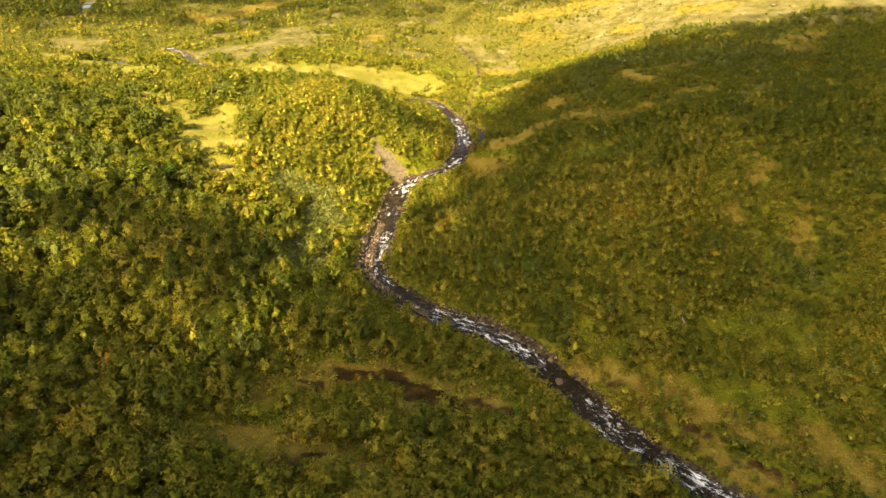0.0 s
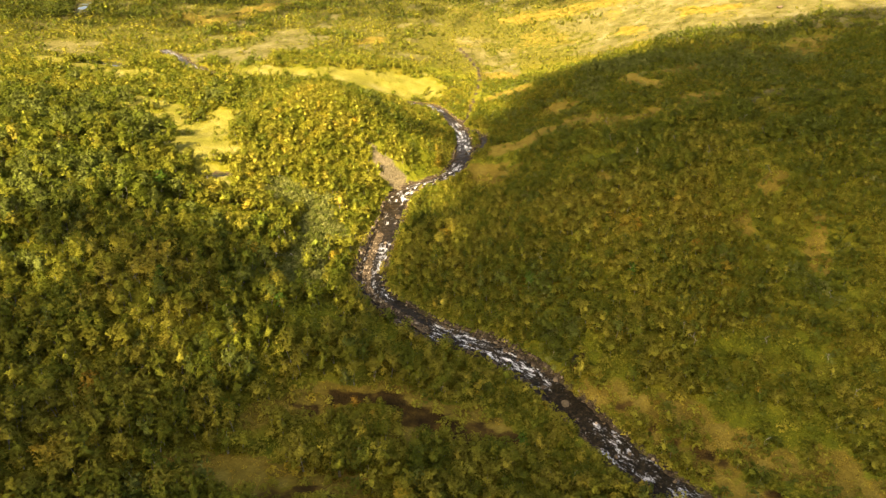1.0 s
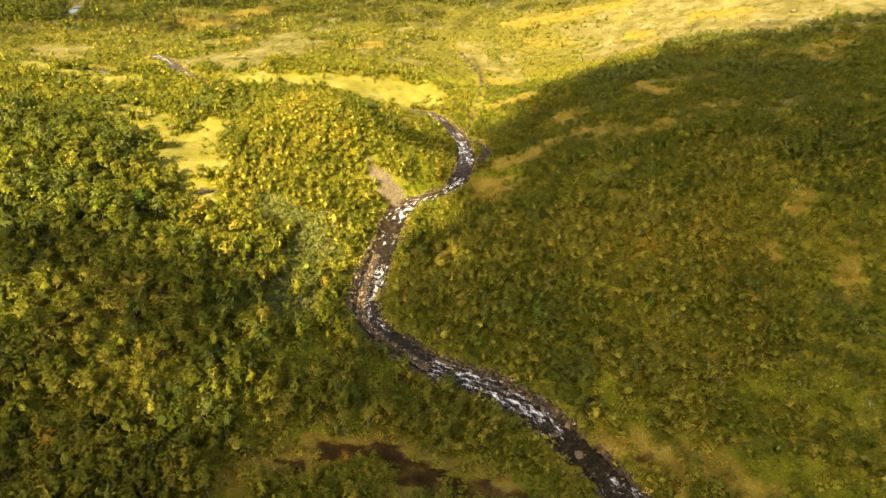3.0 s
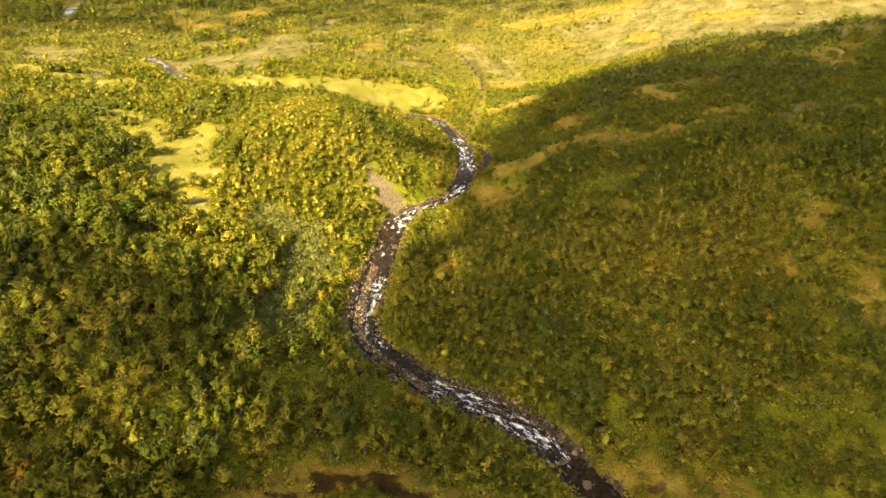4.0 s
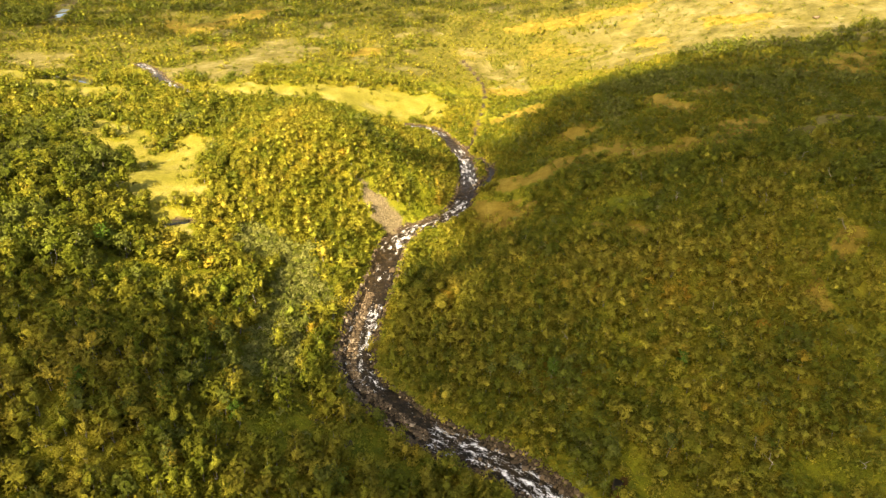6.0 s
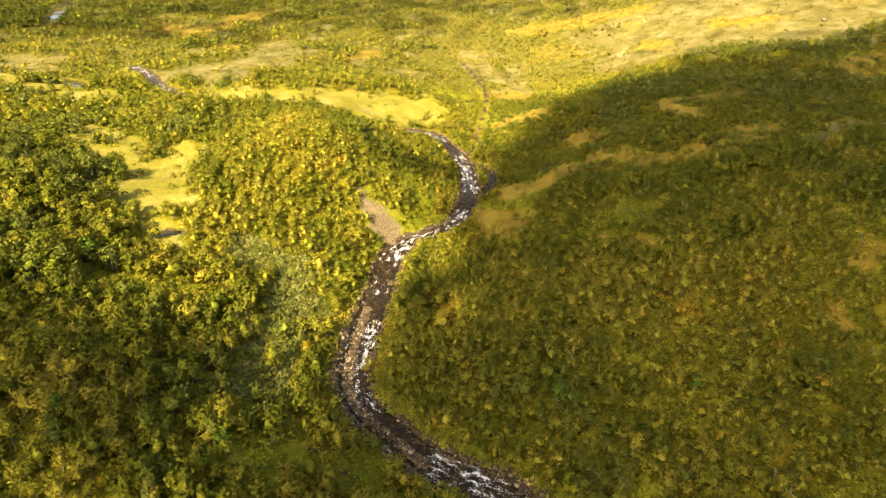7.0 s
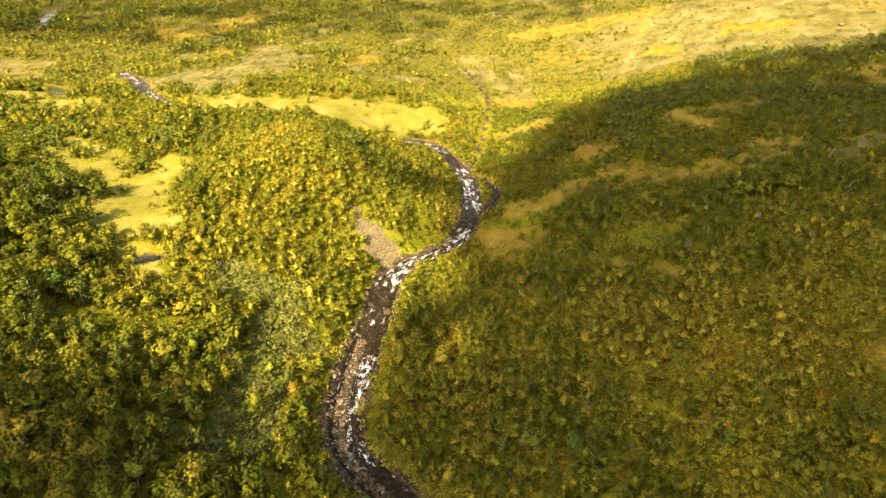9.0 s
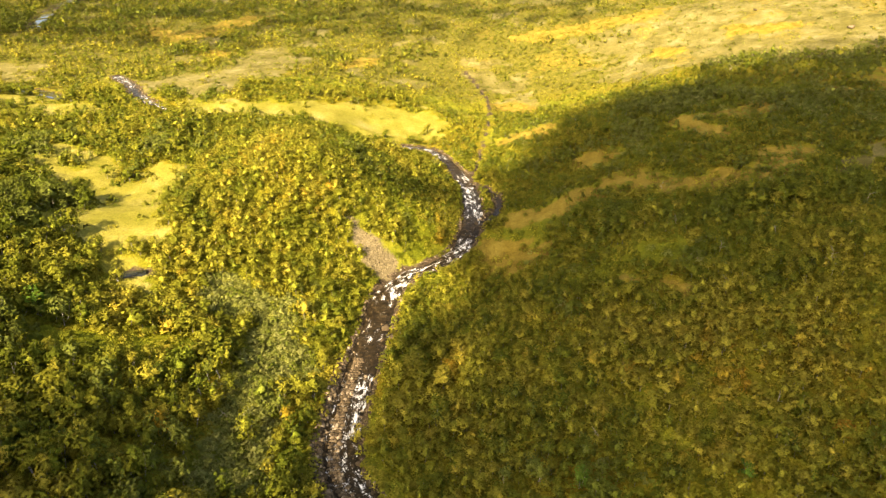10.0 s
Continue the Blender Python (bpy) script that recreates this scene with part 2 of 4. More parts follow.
def noise_of(nt, scale, detail=4.0, rough=0.6, vector=None):
    n = node(nt, "ShaderNodeTexNoise", {"Scale": scale, "Detail": detail, "Roughness": rough})
    if vector is None:
        vector = node(nt, "ShaderNodeTexCoord").outputs["Object"]
    nt.links.new(vector, n.inputs["Vector"])
    return n.outputs["Fac"]


LEAF_STOPS = [(0.000, (0.254, 0.259, 0.081)), (0.220, (0.117, 0.145, 0.017)), (0.450, (0.254, 0.245, 0.032)), (0.650, (0.362, 0.311, 0.047)), (0.820, (0.423, 0.303, 0.039)), (1.000, (0.362, 0.172, 0.025))]


def leaf_build(nt, stops=LEAF_STOPS):
    isle = node(nt, "ShaderNodeNewGeometry").outputs["Random Per Island"]
    one = node(nt, "ShaderNodeObjectInfo").outputs["Random"]
    solid = attribute(nt, "solid")
    tint = math_node(nt, "ADD", attribute(nt, "tint"), math_node(nt, "MULTIPLY", math_node(nt, "SUBTRACT", isle, 0.5), 0.06))
    tint = math_node(nt, "ADD", tint, math_node(nt, "MULTIPLY", math_node(nt, "SUBTRACT", one, 0.5), 0.10), True)
    col = ramp(nt, tint, stops)
    wide = noise_of(nt, 0.9, 3.0)
    shade = math_node(nt, "MULTIPLY", math_node(nt, "ADD", math_node(nt, "MULTIPLY", isle, 0.18), math_node(nt, "ADD", math_node(nt, "MULTIPLY", attribute(nt, "vigour"), 0.28), 0.80)), math_node(nt, "ADD", math_node(nt, "MULTIPLY", wide, 0.5), 0.75))
    col = mix(nt, 1.0, col, shade, "MULTIPLY")
    grain = noise_of(nt, 6.0, 4.0, 0.65)
    col = mix(nt, 1.0, col, ramp(nt, grain, [(0.3, (0.74, 0.76, 0.74)), (0.7, (1.24, 1.22, 1.24))]), "MULTIPLY")
    spray = nt.nodes.new("ShaderNodeAttribute")
    spray.attribute_name = "spray"
    facing = nt.nodes.new("ShaderNodeVectorTransform")
    facing.vector_type, facing.convert_from, facing.convert_to = "NORMAL", "OBJECT", "WORLD"
    nt.links.new(spray.outputs["Vector"], facing.inputs[0])
    leafy = node(nt, "ShaderNodeBump", {"Strength": math_node(nt, "MULTIPLY", solid, 0.9), "Distance": 0.30, "Height": grain, "Normal": facing.outputs[0]})
    front = node(nt, "ShaderNodeBsdfPrincipled", {"Base Color": col, "Roughness": 0.8, "Specular IOR Level": 0.03, "Normal": leafy.outputs[0]})
    back = node(nt, "ShaderNodeBsdfTranslucent", {"Color": col, "Normal": facing.outputs[0]})
    thin = math_node(nt, "SUBTRACT", 1.0, solid, True)
    leaf = node(nt, "ShaderNodeMixShader", {0: math_node(nt, "MULTIPLY", thin, 0.55), 1: front.outputs[0], 2: back.outputs[0]}).outputs[0]
    gaps = math_node(nt, "MULTIPLY", ramp(nt, noise_of(nt, 12.0, 2.0, 0.6), [(0.35, (1, 1, 1)), (0.39, (0, 0, 0))]), thin)
    clear = node(nt, "ShaderNodeBsdfTransparent")
    return node(nt, "ShaderNodeMixShader", {0: gaps, 1: leaf, 2: clear.outputs[0]}).outputs[0]


def bark_build(nt):
    n = noise_of(nt, 5.0, 5.0)
    col = ramp(nt, n, [(0.36, (0.06, 0.05, 0.04)), (0.52, (0.17, 0.155, 0.13)), (0.75, (0.42, 0.40, 0.35))])
    return node(nt, "ShaderNodeBsdfPrincipled", {"Base Color": col, "Roughness": 0.8}).outputs[0]


def pale_bark_build(nt):
    col = ramp(nt, noise_of(nt, 5.0, 5.0), [(0.38, (0.06, 0.05, 0.04)), (0.52, (0.22, 0.20, 0.17)), (0.78, (0.48, 0.46, 0.41))])
    return node(nt, "ShaderNodeBsdfPrincipled", {"Base Color": col, "Roughness": 0.8}).outputs[0]


def deadwood_build(nt):
    col = ramp(nt, noise_of(nt, 6.0, 5.0), [(0.3, (0.12, 0.10, 0.075)), (0.5, (0.26, 0.23, 0.18)), (0.75, (0.42, 0.39, 0.33))])
    return node(nt, "ShaderNodeBsdfPrincipled", {"Base Color": col, "Roughness": 0.85}).outputs[0]


def stone_build(nt):
    one = node(nt, "ShaderNodeObjectInfo").outputs["Random"]
    isle = node(nt, "ShaderNodeNewGeometry").outputs["Random Per Island"]
    pick = math_node(nt, "FRACT", math_node(nt, "ADD", one, isle))
    col = ramp(nt, pick, [(0.0, (0.045, 0.032, 0.018)), (0.4, (0.085, 0.062, 0.036)), (0.88, (0.165, 0.122, 0.076)), (1.0, (0.38, 0.31, 0.22))])
    n = noise_of(nt, 3.0, 6.0, 0.7)
    col = mix(nt, 1.0, col, ramp(nt, n, [(0.3, (0.45, 0.45, 0.42)), (0.65, (1.1, 1.08, 1.05))]), "MULTIPLY")
    b = node(nt, "ShaderNodeBump", {"Strength": 0.6, "Distance": 0.08, "Height": n})
    return node(nt, "ShaderNodeBsdfPrincipled", {"Base Color": col, "Roughness": 0.9, "Specular IOR Level": 0.15, "Normal": b.outputs[0]}).outputs[0]


def water_build(nt):
    flow = node(nt, "ShaderNodeCombineXYZ", {0: math_node(nt, "MULTIPLY", attribute(nt, "along"), 0.45), 1: math_node(nt, "MULTIPLY", attribute(nt, "across"), 1.0), 2: 0.0}).outputs[0]
    n1 = noise_of(nt, 1.1, 6.0, 0.65, flow)
    n2 = noise_of(nt, 6.5, 4.0, 0.7, flow)
    m = math_node(nt, "ADD", math_node(nt, "MULTIPLY", n1, 0.68), math_node(nt, "MULTIPLY", n2, 0.46))
    m = math_node(nt, "ADD", m, math_node(nt, "MULTIPLY", attribute(nt, "rapid"), 0.15))
    foam = ramp(nt, m, [(0.628, (0, 0, 0)), (0.710, (1, 1, 1))])
    bed = noise_of(nt, 1.4, 5.0, 0.7)
    dark = ramp(nt, bed, [(0.35, (0.006, 0.0045, 0.0025)), (0.55, (0.022, 0.015, 0.007)), (0.7, (0.065, 0.045, 0.022))])
    col = mix(nt, foam, dark, (0.82, 0.82, 0.80))
    rough = math_node(nt, "ADD", math_node(nt, "MULTIPLY", foam, 0.4), 0.3)
    b = node(nt, "ShaderNodeBump", {"Strength": 0.7, "Distance": 0.12, "Height": m})
    return node(nt, "ShaderNodeBsdfPrincipled", {"Base Color": col, "Roughness": rough, "IOR": 1.33, "Specular IOR Level": 0.10, "Normal": b.outputs[0]}).outputs[0]


def still_water_build(nt):
    n = noise_of(nt, 2.0, 3.0)
    b = node(nt, "ShaderNodeBump", {"Strength": 0.25, "Distance": 0.03, "Height": n})
    return node(nt, "ShaderNodeBsdfPrincipled", {"Base Color": (0.02, 0.022, 0.02, 1), "Roughness": 0.08, "IOR": 1.33, "Normal": b.outputs[0]}).outputs[0]


def ground_build(nt):
    fine, mid, big = noise_of(nt, 2.6, 8.0, 0.7), noise_of(nt, 0.35, 5.0), noise_of(nt, 0.05, 4.0)
    moss = ramp(nt, mid, [(0.25, (0.090, 0.104, 0.012)), (0.5, (0.168, 0.174, 0.017)), (0.75, (0.245, 0.222, 0.024))])
    moss = mix(nt, ramp(nt, big, [(0.4, (0, 0, 0)), (0.62, (1, 1, 1))]), moss, (0.150, 0.120, 0.012))
    patch = noise_of(nt, 0.13, 6.0, 0.65)
    straw = ramp(nt, patch, [(0.300, (0.076, 0.068, 0.018)), (0.420, (0.112, 0.097, 0.026)), (0.540, (0.152, 0.130, 0.042)), (0.700, (0.215, 0.188, 0.080))])
    meadow = ramp(nt, patch, [(0.300, (0.125, 0.122, 0.016)), (0.420, (0.168, 0.154, 0.024)), (0.540, (0.215, 0.190, 0.036)), (0.700, (0.275, 0.240, 0.080))])
    rust = ramp(nt, mid, [(0.250, (0.120, 0.084, 0.013)), (0.500, (0.205, 0.146, 0.024)), (0.750, (0.280, 0.208, 0.044))])
    peat = ramp(nt, mid, [(0.3, (0.024, 0.014, 0.005)), (0.5, (0.060, 0.034, 0.009)), (0.7, (0.17, 0.105, 0.020))])
    scree = ramp(nt, noise_of(nt, 1.8, 8.0, 0.75), [(0.3, (0.09, 0.07, 0.035)), (0.55, (0.19, 0.15, 0.08)), (0.75, (0.30, 0.25, 0.17))])
    scrub = ramp(nt, mid, [(0.25, (0.10, 0.11, 0.02)), (0.7, (0.20, 0.195, 0.04))])
    lawn = ramp(nt, mid, [(0.250, (0.070, 0.084, 0.008)), (0.500, (0.122, 0.130, 0.011)), (0.800, (0.195, 0.170, 0.016))])
    bank = ramp(nt, fine, [(0.3, (0.022, 0.016, 0.009)), (0.55, (0.070, 0.050, 0.030)), (0.75, (0.160, 0.118, 0.075))])
    brush = ramp(nt, noise_of(nt, 0.8, 8.0, 0.75), [(0.3, (0.042, 0.045, 0.009)), (0.5, (0.108, 0.098, 0.017)), (0.7, (0.200, 0.162, 0.030))])
    col = moss
    broken = math_node(nt, "MULTIPLY", math_node(nt, "SUBTRACT", noise_of(nt, 0.55, 7.0, 0.68), 0.5), 2.0)
    for key, layer in (("brush", brush), ("lawn", lawn), ("scrub", scrub), ("meadow", meadow), ("straw", straw), ("rust", rust), ("peat", peat), ("scree", scree), ("bank", bank)):
        held = math_node(nt, "ADD", math_node(nt, "SUBTRACT", attribute(nt, key), 0.5), broken)
        col = mix(nt, math_node(nt, "ADD", math_node(nt, "MULTIPLY", held, 2.6), 0.5, True), col, layer)
    col = mix(nt, 1.0, col, ramp(nt, fine, [(0.25, (0.5, 0.5, 0.5)), (0.5, (0.95, 0.95, 0.95)), (0.75, (1.3, 1.3, 1.3))]), "MULTIPLY")
    b = node(nt, "ShaderNodeBump", {"Strength": 0.9, "Distance": 0.35, "Height": fine})
    return node(nt, "ShaderNodeBsdfPrincipled", {"Base Color": col, "Roughness": 0.95, "Specular IOR Level": 0.04, "Normal": b.outputs[0]}).outputs[0]


def cloud_build(nt):
    return node(nt, "ShaderNodeBsdfPrincipled", {"Base Color": (0.85, 0.85, 0.87, 1), "Roughness": 1.0, "Specular IOR Level": 0.0}).outputs[0]


LEAF, BARK, STONE = material("birch_leaf", leaf_build), material("birch_bark", bark_build), material("stone", stone_build)
WATER, STILL, GROUND = material("stream_water", water_build), material("still_water", still_water_build), material("hill_ground", ground_build)
PALE_BARK = material("pale_birch_bark", pale_bark_build)
DEADWOOD = material("bleached_birch", deadwood_build)
CLOUD = material("cloud", cloud_build)
FRESH_LEAF = material("fresh_green_leaf", lambda nt: leaf_build(nt, [(0.0, (0.085, 0.165, 0.022)), (1.0, (0.13, 0.22, 0.03))]))


# ---- ground ----
def stretched(a, b, step, ends, grow=1.18):
    """Even steps from a to b, growing steps out to both ends."""
    core, low, high, s = list(np.arange(a, b, step)), [], [], step
    p, q = core[0], core[-1]
    while p > ends[0] or q < ends[1]:
        s *= grow
        if p > ends[0]:
            p -= s
            low.append(p)
        if q < ends[1]:
            q += s
            high.append(q)
    return np.array(low[::-1] + core + high)


gx, gy = np.meshgrid(stretched(-150, 165, 1.25, (-3500, 3500), 1.12), stretched(42, 310, 1.25, (-3500, 4500), 1.10))
gz = ground_height(gx, gy)
rows_n, cols_n = gx.shape
quad = np.arange(rows_n * cols_n).reshape(rows_n, cols_n)
cover = open_ground(gx, gy)
wet = np.zeros(gx.size)
for key, line in COURSES.items():
    d, n = beside(gx, gy, line)
    half = line[n, 3] / 2
    wide = 1.0 if key in ("stream", "side") else 0.5
    wet = np.maximum(wet, smooth_step(half + wide, half + wide * 0.2, d + 0.5 * waves(gx.ravel(), gy.ravel(), 6, 31)))
ground = new("ground", mesh_of("ground", np.stack([gx.ravel(), gy.ravel(), gz.ravel()], 1),
             np.stack([quad[:-1, :-1].ravel(), quad[:-1, 1:].ravel(), quad[1:, 1:].ravel(), quad[1:, :-1].ravel()], 1), GROUND, True,
             [(k, cover[k]) for k in KINDS] + [("bank", wet), ("brush", 0.85 * smooth_step(250, 300, gy.ravel()))]))
tagged(ground, "mossy autumn valley floor and hillsides with straw-yellow and rusty clearings", "ground", kind="structure")


# ---- water ----
def ribbon(name, key, mat, rough, label, category, calm=0.12):
    line = COURSES[key]
    t = np.gradient(line[:, :2], axis=0)
    t /= np.linalg.norm(t, axis=1)[:, None]
    side = np.stack([-t[:, 1], t[:, 0]], 1)
    across = np.linspace(-1, 1, 13)
    n = len(line)
    half = line[:, 3] / 2 * (1.02 + 0.10 * np.sin(np.arange(n) * 0.31) + 0.08 * np.sin(np.arange(n) * 0.83))
    P = line[:, None, :2] + side[:, None] * (across[None, :] * half[:, None])[..., None]
    z = line[:, None, 2] + rough * (waves(P[..., 0], P[..., 1], 1.7, 41) + 0.6 * waves(P[..., 0], P[..., 1], 4.1, 42)) - 0.15 * np.abs(across) ** 4
    q = np.arange(n * 13).reshape(n, 13)
    step = np.hypot(*np.gradient(line[:, :2], axis=0).T)
    along = np.repeat(np.cumsum(step), 13)
    slope = np.abs(np.gradient(line[:, 2])) / step
    run = np.cumsum(step)
    swift = np.clip(slope * 3 + 0.45 * np.sin(run * 0.16) + 0.35 * np.sin(run * 0.37 + 1), -0.5, 0.26)
    thread = -0.2 + 0.35 * np.sin(run * 0.21) + 0.15 * np.sin(run * 0.6)
    rapid = (swift[:, None] + 0.22 * np.exp(-((across[None] - thread[:, None]) / 0.4) ** 2) - calm).ravel()
    me = mesh_of(name, np.concatenate([P, z[..., None]], 2).reshape(-1, 3), np.stack([q[:-1, :-1].ravel(), q[:-1, 1:].ravel(), q[1:, 1:].ravel(), q[1:, :-1].ravel()], 1), mat, True,
                 [("along", along), ("across", np.tile(across, n) * np.repeat(half, 13)), ("rapid", rapid)])
    return tagged(new(name, me), label, category, kind="structure")


ribbon("water_stream", "stream", WATER, 0.10, "dark peaty mountain stream with white rapids between stones", "stream")
ribbon("water_side_channel", "side", WATER, 0.06, "shallow stony side channel of the stream round an islet", "stream", 0.7)
ribbon("water_brook", "brook", WATER, 0.03, "narrow dark brook running down a yellow slope", "brook", 1.3)
ribbon("water_upper_reach", "reach", WATER, 0.10, "stony upper reach of the stream among yellow birches", "stream")
ribbon("water_ponds", "ponds", STILL, 0.01, "shallow pale pools in a marshy meadow", "pond")
ribbon("water_far_river", "river", STILL, 0.03, "pale far river bend among dark birches", "river")
ribbon("water_pool", "pool", STILL, 0.005, "small still bluish pool beside the meadow", "pool")


# ---- trees ----
def unit(v):
    return v / np.linalg.norm(v, axis=-1, keepdims=True)


def tube(points, radii, sides):
    """Open tapered tube along points: verts, triangles."""
    points = np.array(points, float)
    a = np.arange(sides) / sides * 6.28319
    ring = np.stack([np.cos(a), np.sin(a), 0 * a], 1)
    v = (points[:, None] + ring[None] * np.array(radii)[:, None, None]).reshape(-1, 3)
    f = []
    for i in range(len(points) - 1):
        for k in range(sides):
            p, q = i * sides + k, i * sides + (k + 1) % sides
            f += [(p, q, q + sides), (p, q + sides, p + sides)]
    return v, np.array(f)


def joined(pieces):
    vs, fs, n = [], [], 0
    for v, f in pieces:
        vs.append(v)
        fs.append(f + n)
        n += len(v)
    return np.concatenate(vs), np.concatenate(fs)


def ball(level):
    """Directions of an icosphere and its triangles."""
    bm = bmesh.new()
    bmesh.ops.create_icosphere(bm, subdivisions=level, radius=1.0)
    v, f = np.array([p.co[:] for p in bm.verts]), np.array([[p.index for p in q.verts] for q in bm.faces])
    bm.free()
    return v, f


def leaf_cards(r, pos, nrm, size):
    n = len(pos)
    tan = unit(np.cross(nrm, r.normal(size=(n, 3))))
    bit = np.cross(nrm, tan)
    ang = np.array([0, 2.1, 4.2])[None] + r.uniform(-0.5, 0.5, (n, 3))
    rr = size * r.uniform(0.55, 1.25, (n, 3))
    return (pos[:, None] + (np.cos(ang) * rr)[..., None] * tan[:, None] + (np.sin(ang) * rr)[..., None] * bit[:, None]).reshape(-1, 3)


def foliage(cards, spray, core_v, core_f, core_n):
    """Leaf cards over the dense inner foliage: verts, triangles, facing, solid."""
    n = len(cards)
    return (np.concatenate([cards, core_v]), np.concatenate([np.arange(n).reshape(-1, 3), core_f + n]),
            np.concatenate([np.repeat(spray, 3, 0), core_n]), np.r_[np.zeros(n), np.ones(len(core_v))])


def birch_shape(r, cards, size, stems, sides, low=1.0, core=1, inner=0.46):
    """A mountain birch about 5 m high: its foliage and its trunk (verts, faces)."""
    count = r.integers(8, 13)
    lean = r.uniform(-0.35, 0.35, 2)
    lobes = [(np.array([lean[0], lean[1], 3.7 + r.uniform(-0.3, 0.4)]), r.uniform(0.6, 0.85))]
    for k in range(count):
        a, out, h = k / count * 6.283 + r.uniform(-0.5, 0.5), r.uniform(0.45, 0.95), r.uniform(low, 4.0)
        out *= 1.15 - 0.35 * abs(h - 2.4) / 1.7
        lobes.append((np.array([lean[0] * h / 4 + out * math.cos(a), lean[1] * h / 4 + out * math.sin(a), h]), r.uniform(0.55, 0.9)))
    c = np.array([l[0] for l in lobes])
    rad = np.array([l[1] for l in lobes])
    pick = r.choice(len(lobes), cards, p=rad ** 2 / (rad ** 2).sum())
    u = unit(r.normal(size=(cards, 3)) + [0, 0, 0.25])
    pos = c[pick] + u * rad[pick, None] * (0.50 + 0.58 * np.sqrt(r.uniform(0, 1, (cards, 1)))) * [1, 1, 0.9]
    heart = np.array([lean[0] * 0.6, lean[1] * 0.6, 2.3])
    spray = unit(0.6 * u + 0.8 * unit(pos - heart) + 0.14 * r.normal(size=(cards, 3)) + [0, 0, 0.25])
    tri = leaf_cards(r, pos, unit(u + 0.36 * r.normal(size=(cards, 3))), size)
    d, f = ball(core)
    off = heart - c
    along = -(d @ off.T)
    room = along ** 2 - (off ** 2).sum(1)[None] + (rad[None] * 0.92) ** 2
    reach = np.where(room > 0, along + np.sqrt(np.maximum(room, 0)), 0).max(1)
    reach = np.maximum(reach, 0.6) * r.uniform(inner - 0.04, inner + 0.04, len(d))
    core_v = heart + d * reach[:, None]
    near_lobe = c[((core_v[:, None] - c[None]) ** 2).sum(2).argmin(1)]
    pieces = []
    for k in range(stems):
        tip = c[min(k * 2, len(c) - 1)]
        foot = np.array([r.uniform(-0.15, 0.15), r.uniform(-0.15, 0.15), -0.3])
        mid = foot * 0.5 + tip * 0.5 + np.append(r.uniform(-0.2, 0.2, 2), -0.2)
        knee = foot * 0.8 + mid * 0.2 + np.append(r.uniform(-0.1, 0.1, 2), 0.25)
        pieces.append(tube([foot, knee, mid, tip], [0.085, 0.07, 0.045, 0.015], sides) if sides > 3 else tube([foot, tip], [0.07, 0.02], 3))
    return foliage(tri, spray, core_v, f, unit(0.6 * unit(core_v - near_lobe) + 0.8 * d)), joined(pieces)


def rolled(shape_list, where, ids, turn, wide, tall, tint):
    """All plants of a stand in one set of arrays: foliage verts, faces and attributes, trunk verts, trunk faces."""
    cv, cf, cs, ct, cg, cl, tv, tf, base, crown = [], [], [], [], [], [], [], [], 0, 0
    for k, ((lv, lf, spray, solid), (sv, sf)) in enumerate(shape_list):
        i = np.flatnonzero(ids == k)
        if not len(i):
            continue
        co, si = np.cos(turn[i]), np.sin(turn[i])

        def placed(v):
            x = (v[None, :, 0] * co[:, None] - v[None, :, 1] * si[:, None]) * wide[i, None] + where[i, 0, None]
            y = (v[None, :, 0] * si[:, None] + v[None, :, 1] * co[:, None]) * wide[i, None] + where[i, 1, None]
            return np.stack([x, y, v[None, :, 2] * tall[i, None] + where[i, 2, None]], 2)
        cv.append(placed(lv).reshape(-1, 3))
        cf.append((lf[None] + (np.arange(len(i)) * len(lv))[:, None, None]).reshape(-1, 3) + crown)
        crown += len(i) * len(lv)
        cs.append(np.stack([spray[None, :, 0] * co[:, None] - spray[None, :, 1] * si[:, None], spray[None, :, 0] * si[:, None] + spray[None, :, 1] * co[:, None],
                            np.repeat(spray[None, :, 2], len(i), 0)], 2).reshape(-1, 3))
        ct.append(np.repeat(tint[i], len(lv)))
        cg.append(np.repeat(rng.uniform(0, 1, len(i)), len(lv)))
        cl.append(np.tile(solid, len(i)))
        tv.append(placed(sv).reshape(-1, 3))
        tf.append((sf[None] + (np.arange(len(i)) * len(sv))[:, None, None]).reshape(-1, 3) + base)
        base += len(i) * len(sv)
    return tuple(np.concatenate(p) for p in (cv, cf, cs, ct, cg, cl, tv, tf))


def wood(name, shape_list, where, tint, wide, tall, label):
    n = len(where)
    cv, cf, cs, ct, cg, cl, tv, tf = rolled(shape_list, where, rng.integers(0, len(shape_list), n), rng.uniform(0, 6.283, n), wide, tall, tint)
    none = np.zeros(len(tv))
    me = mesh_of(name, np.concatenate([cv, tv]), np.concatenate([cf, tf + len(cv)]), [LEAF, BARK], True,
                 [("tint", np.r_[ct, none]), ("vigour", np.r_[cg, none]), ("solid", np.r_[cl, none]), ("spray", np.concatenate([cs, np.zeros_like(tv)]))])
    me.polygons.foreach_set("material_index", np.r_[np.zeros(len(cf), np.int32), np.ones(len(tf), np.int32)])
    return tagged(new(name, me), label, "birch wood", kind="stuff")


def scatter(x0, x1, y0, y1, gap):
    a, b = np.meshgrid(np.arange(x0, x1, gap), np.arange(y0, y1, gap * 0.92))
    a = a + (np.arange(a.shape[0]) % 2)[:, None] * gap / 2
    return a.ravel() + rng.uniform(-0.42, 0.42, a.size) * gap, b.ravel() + rng.uniform(-0.42, 0.42, a.size) * gap


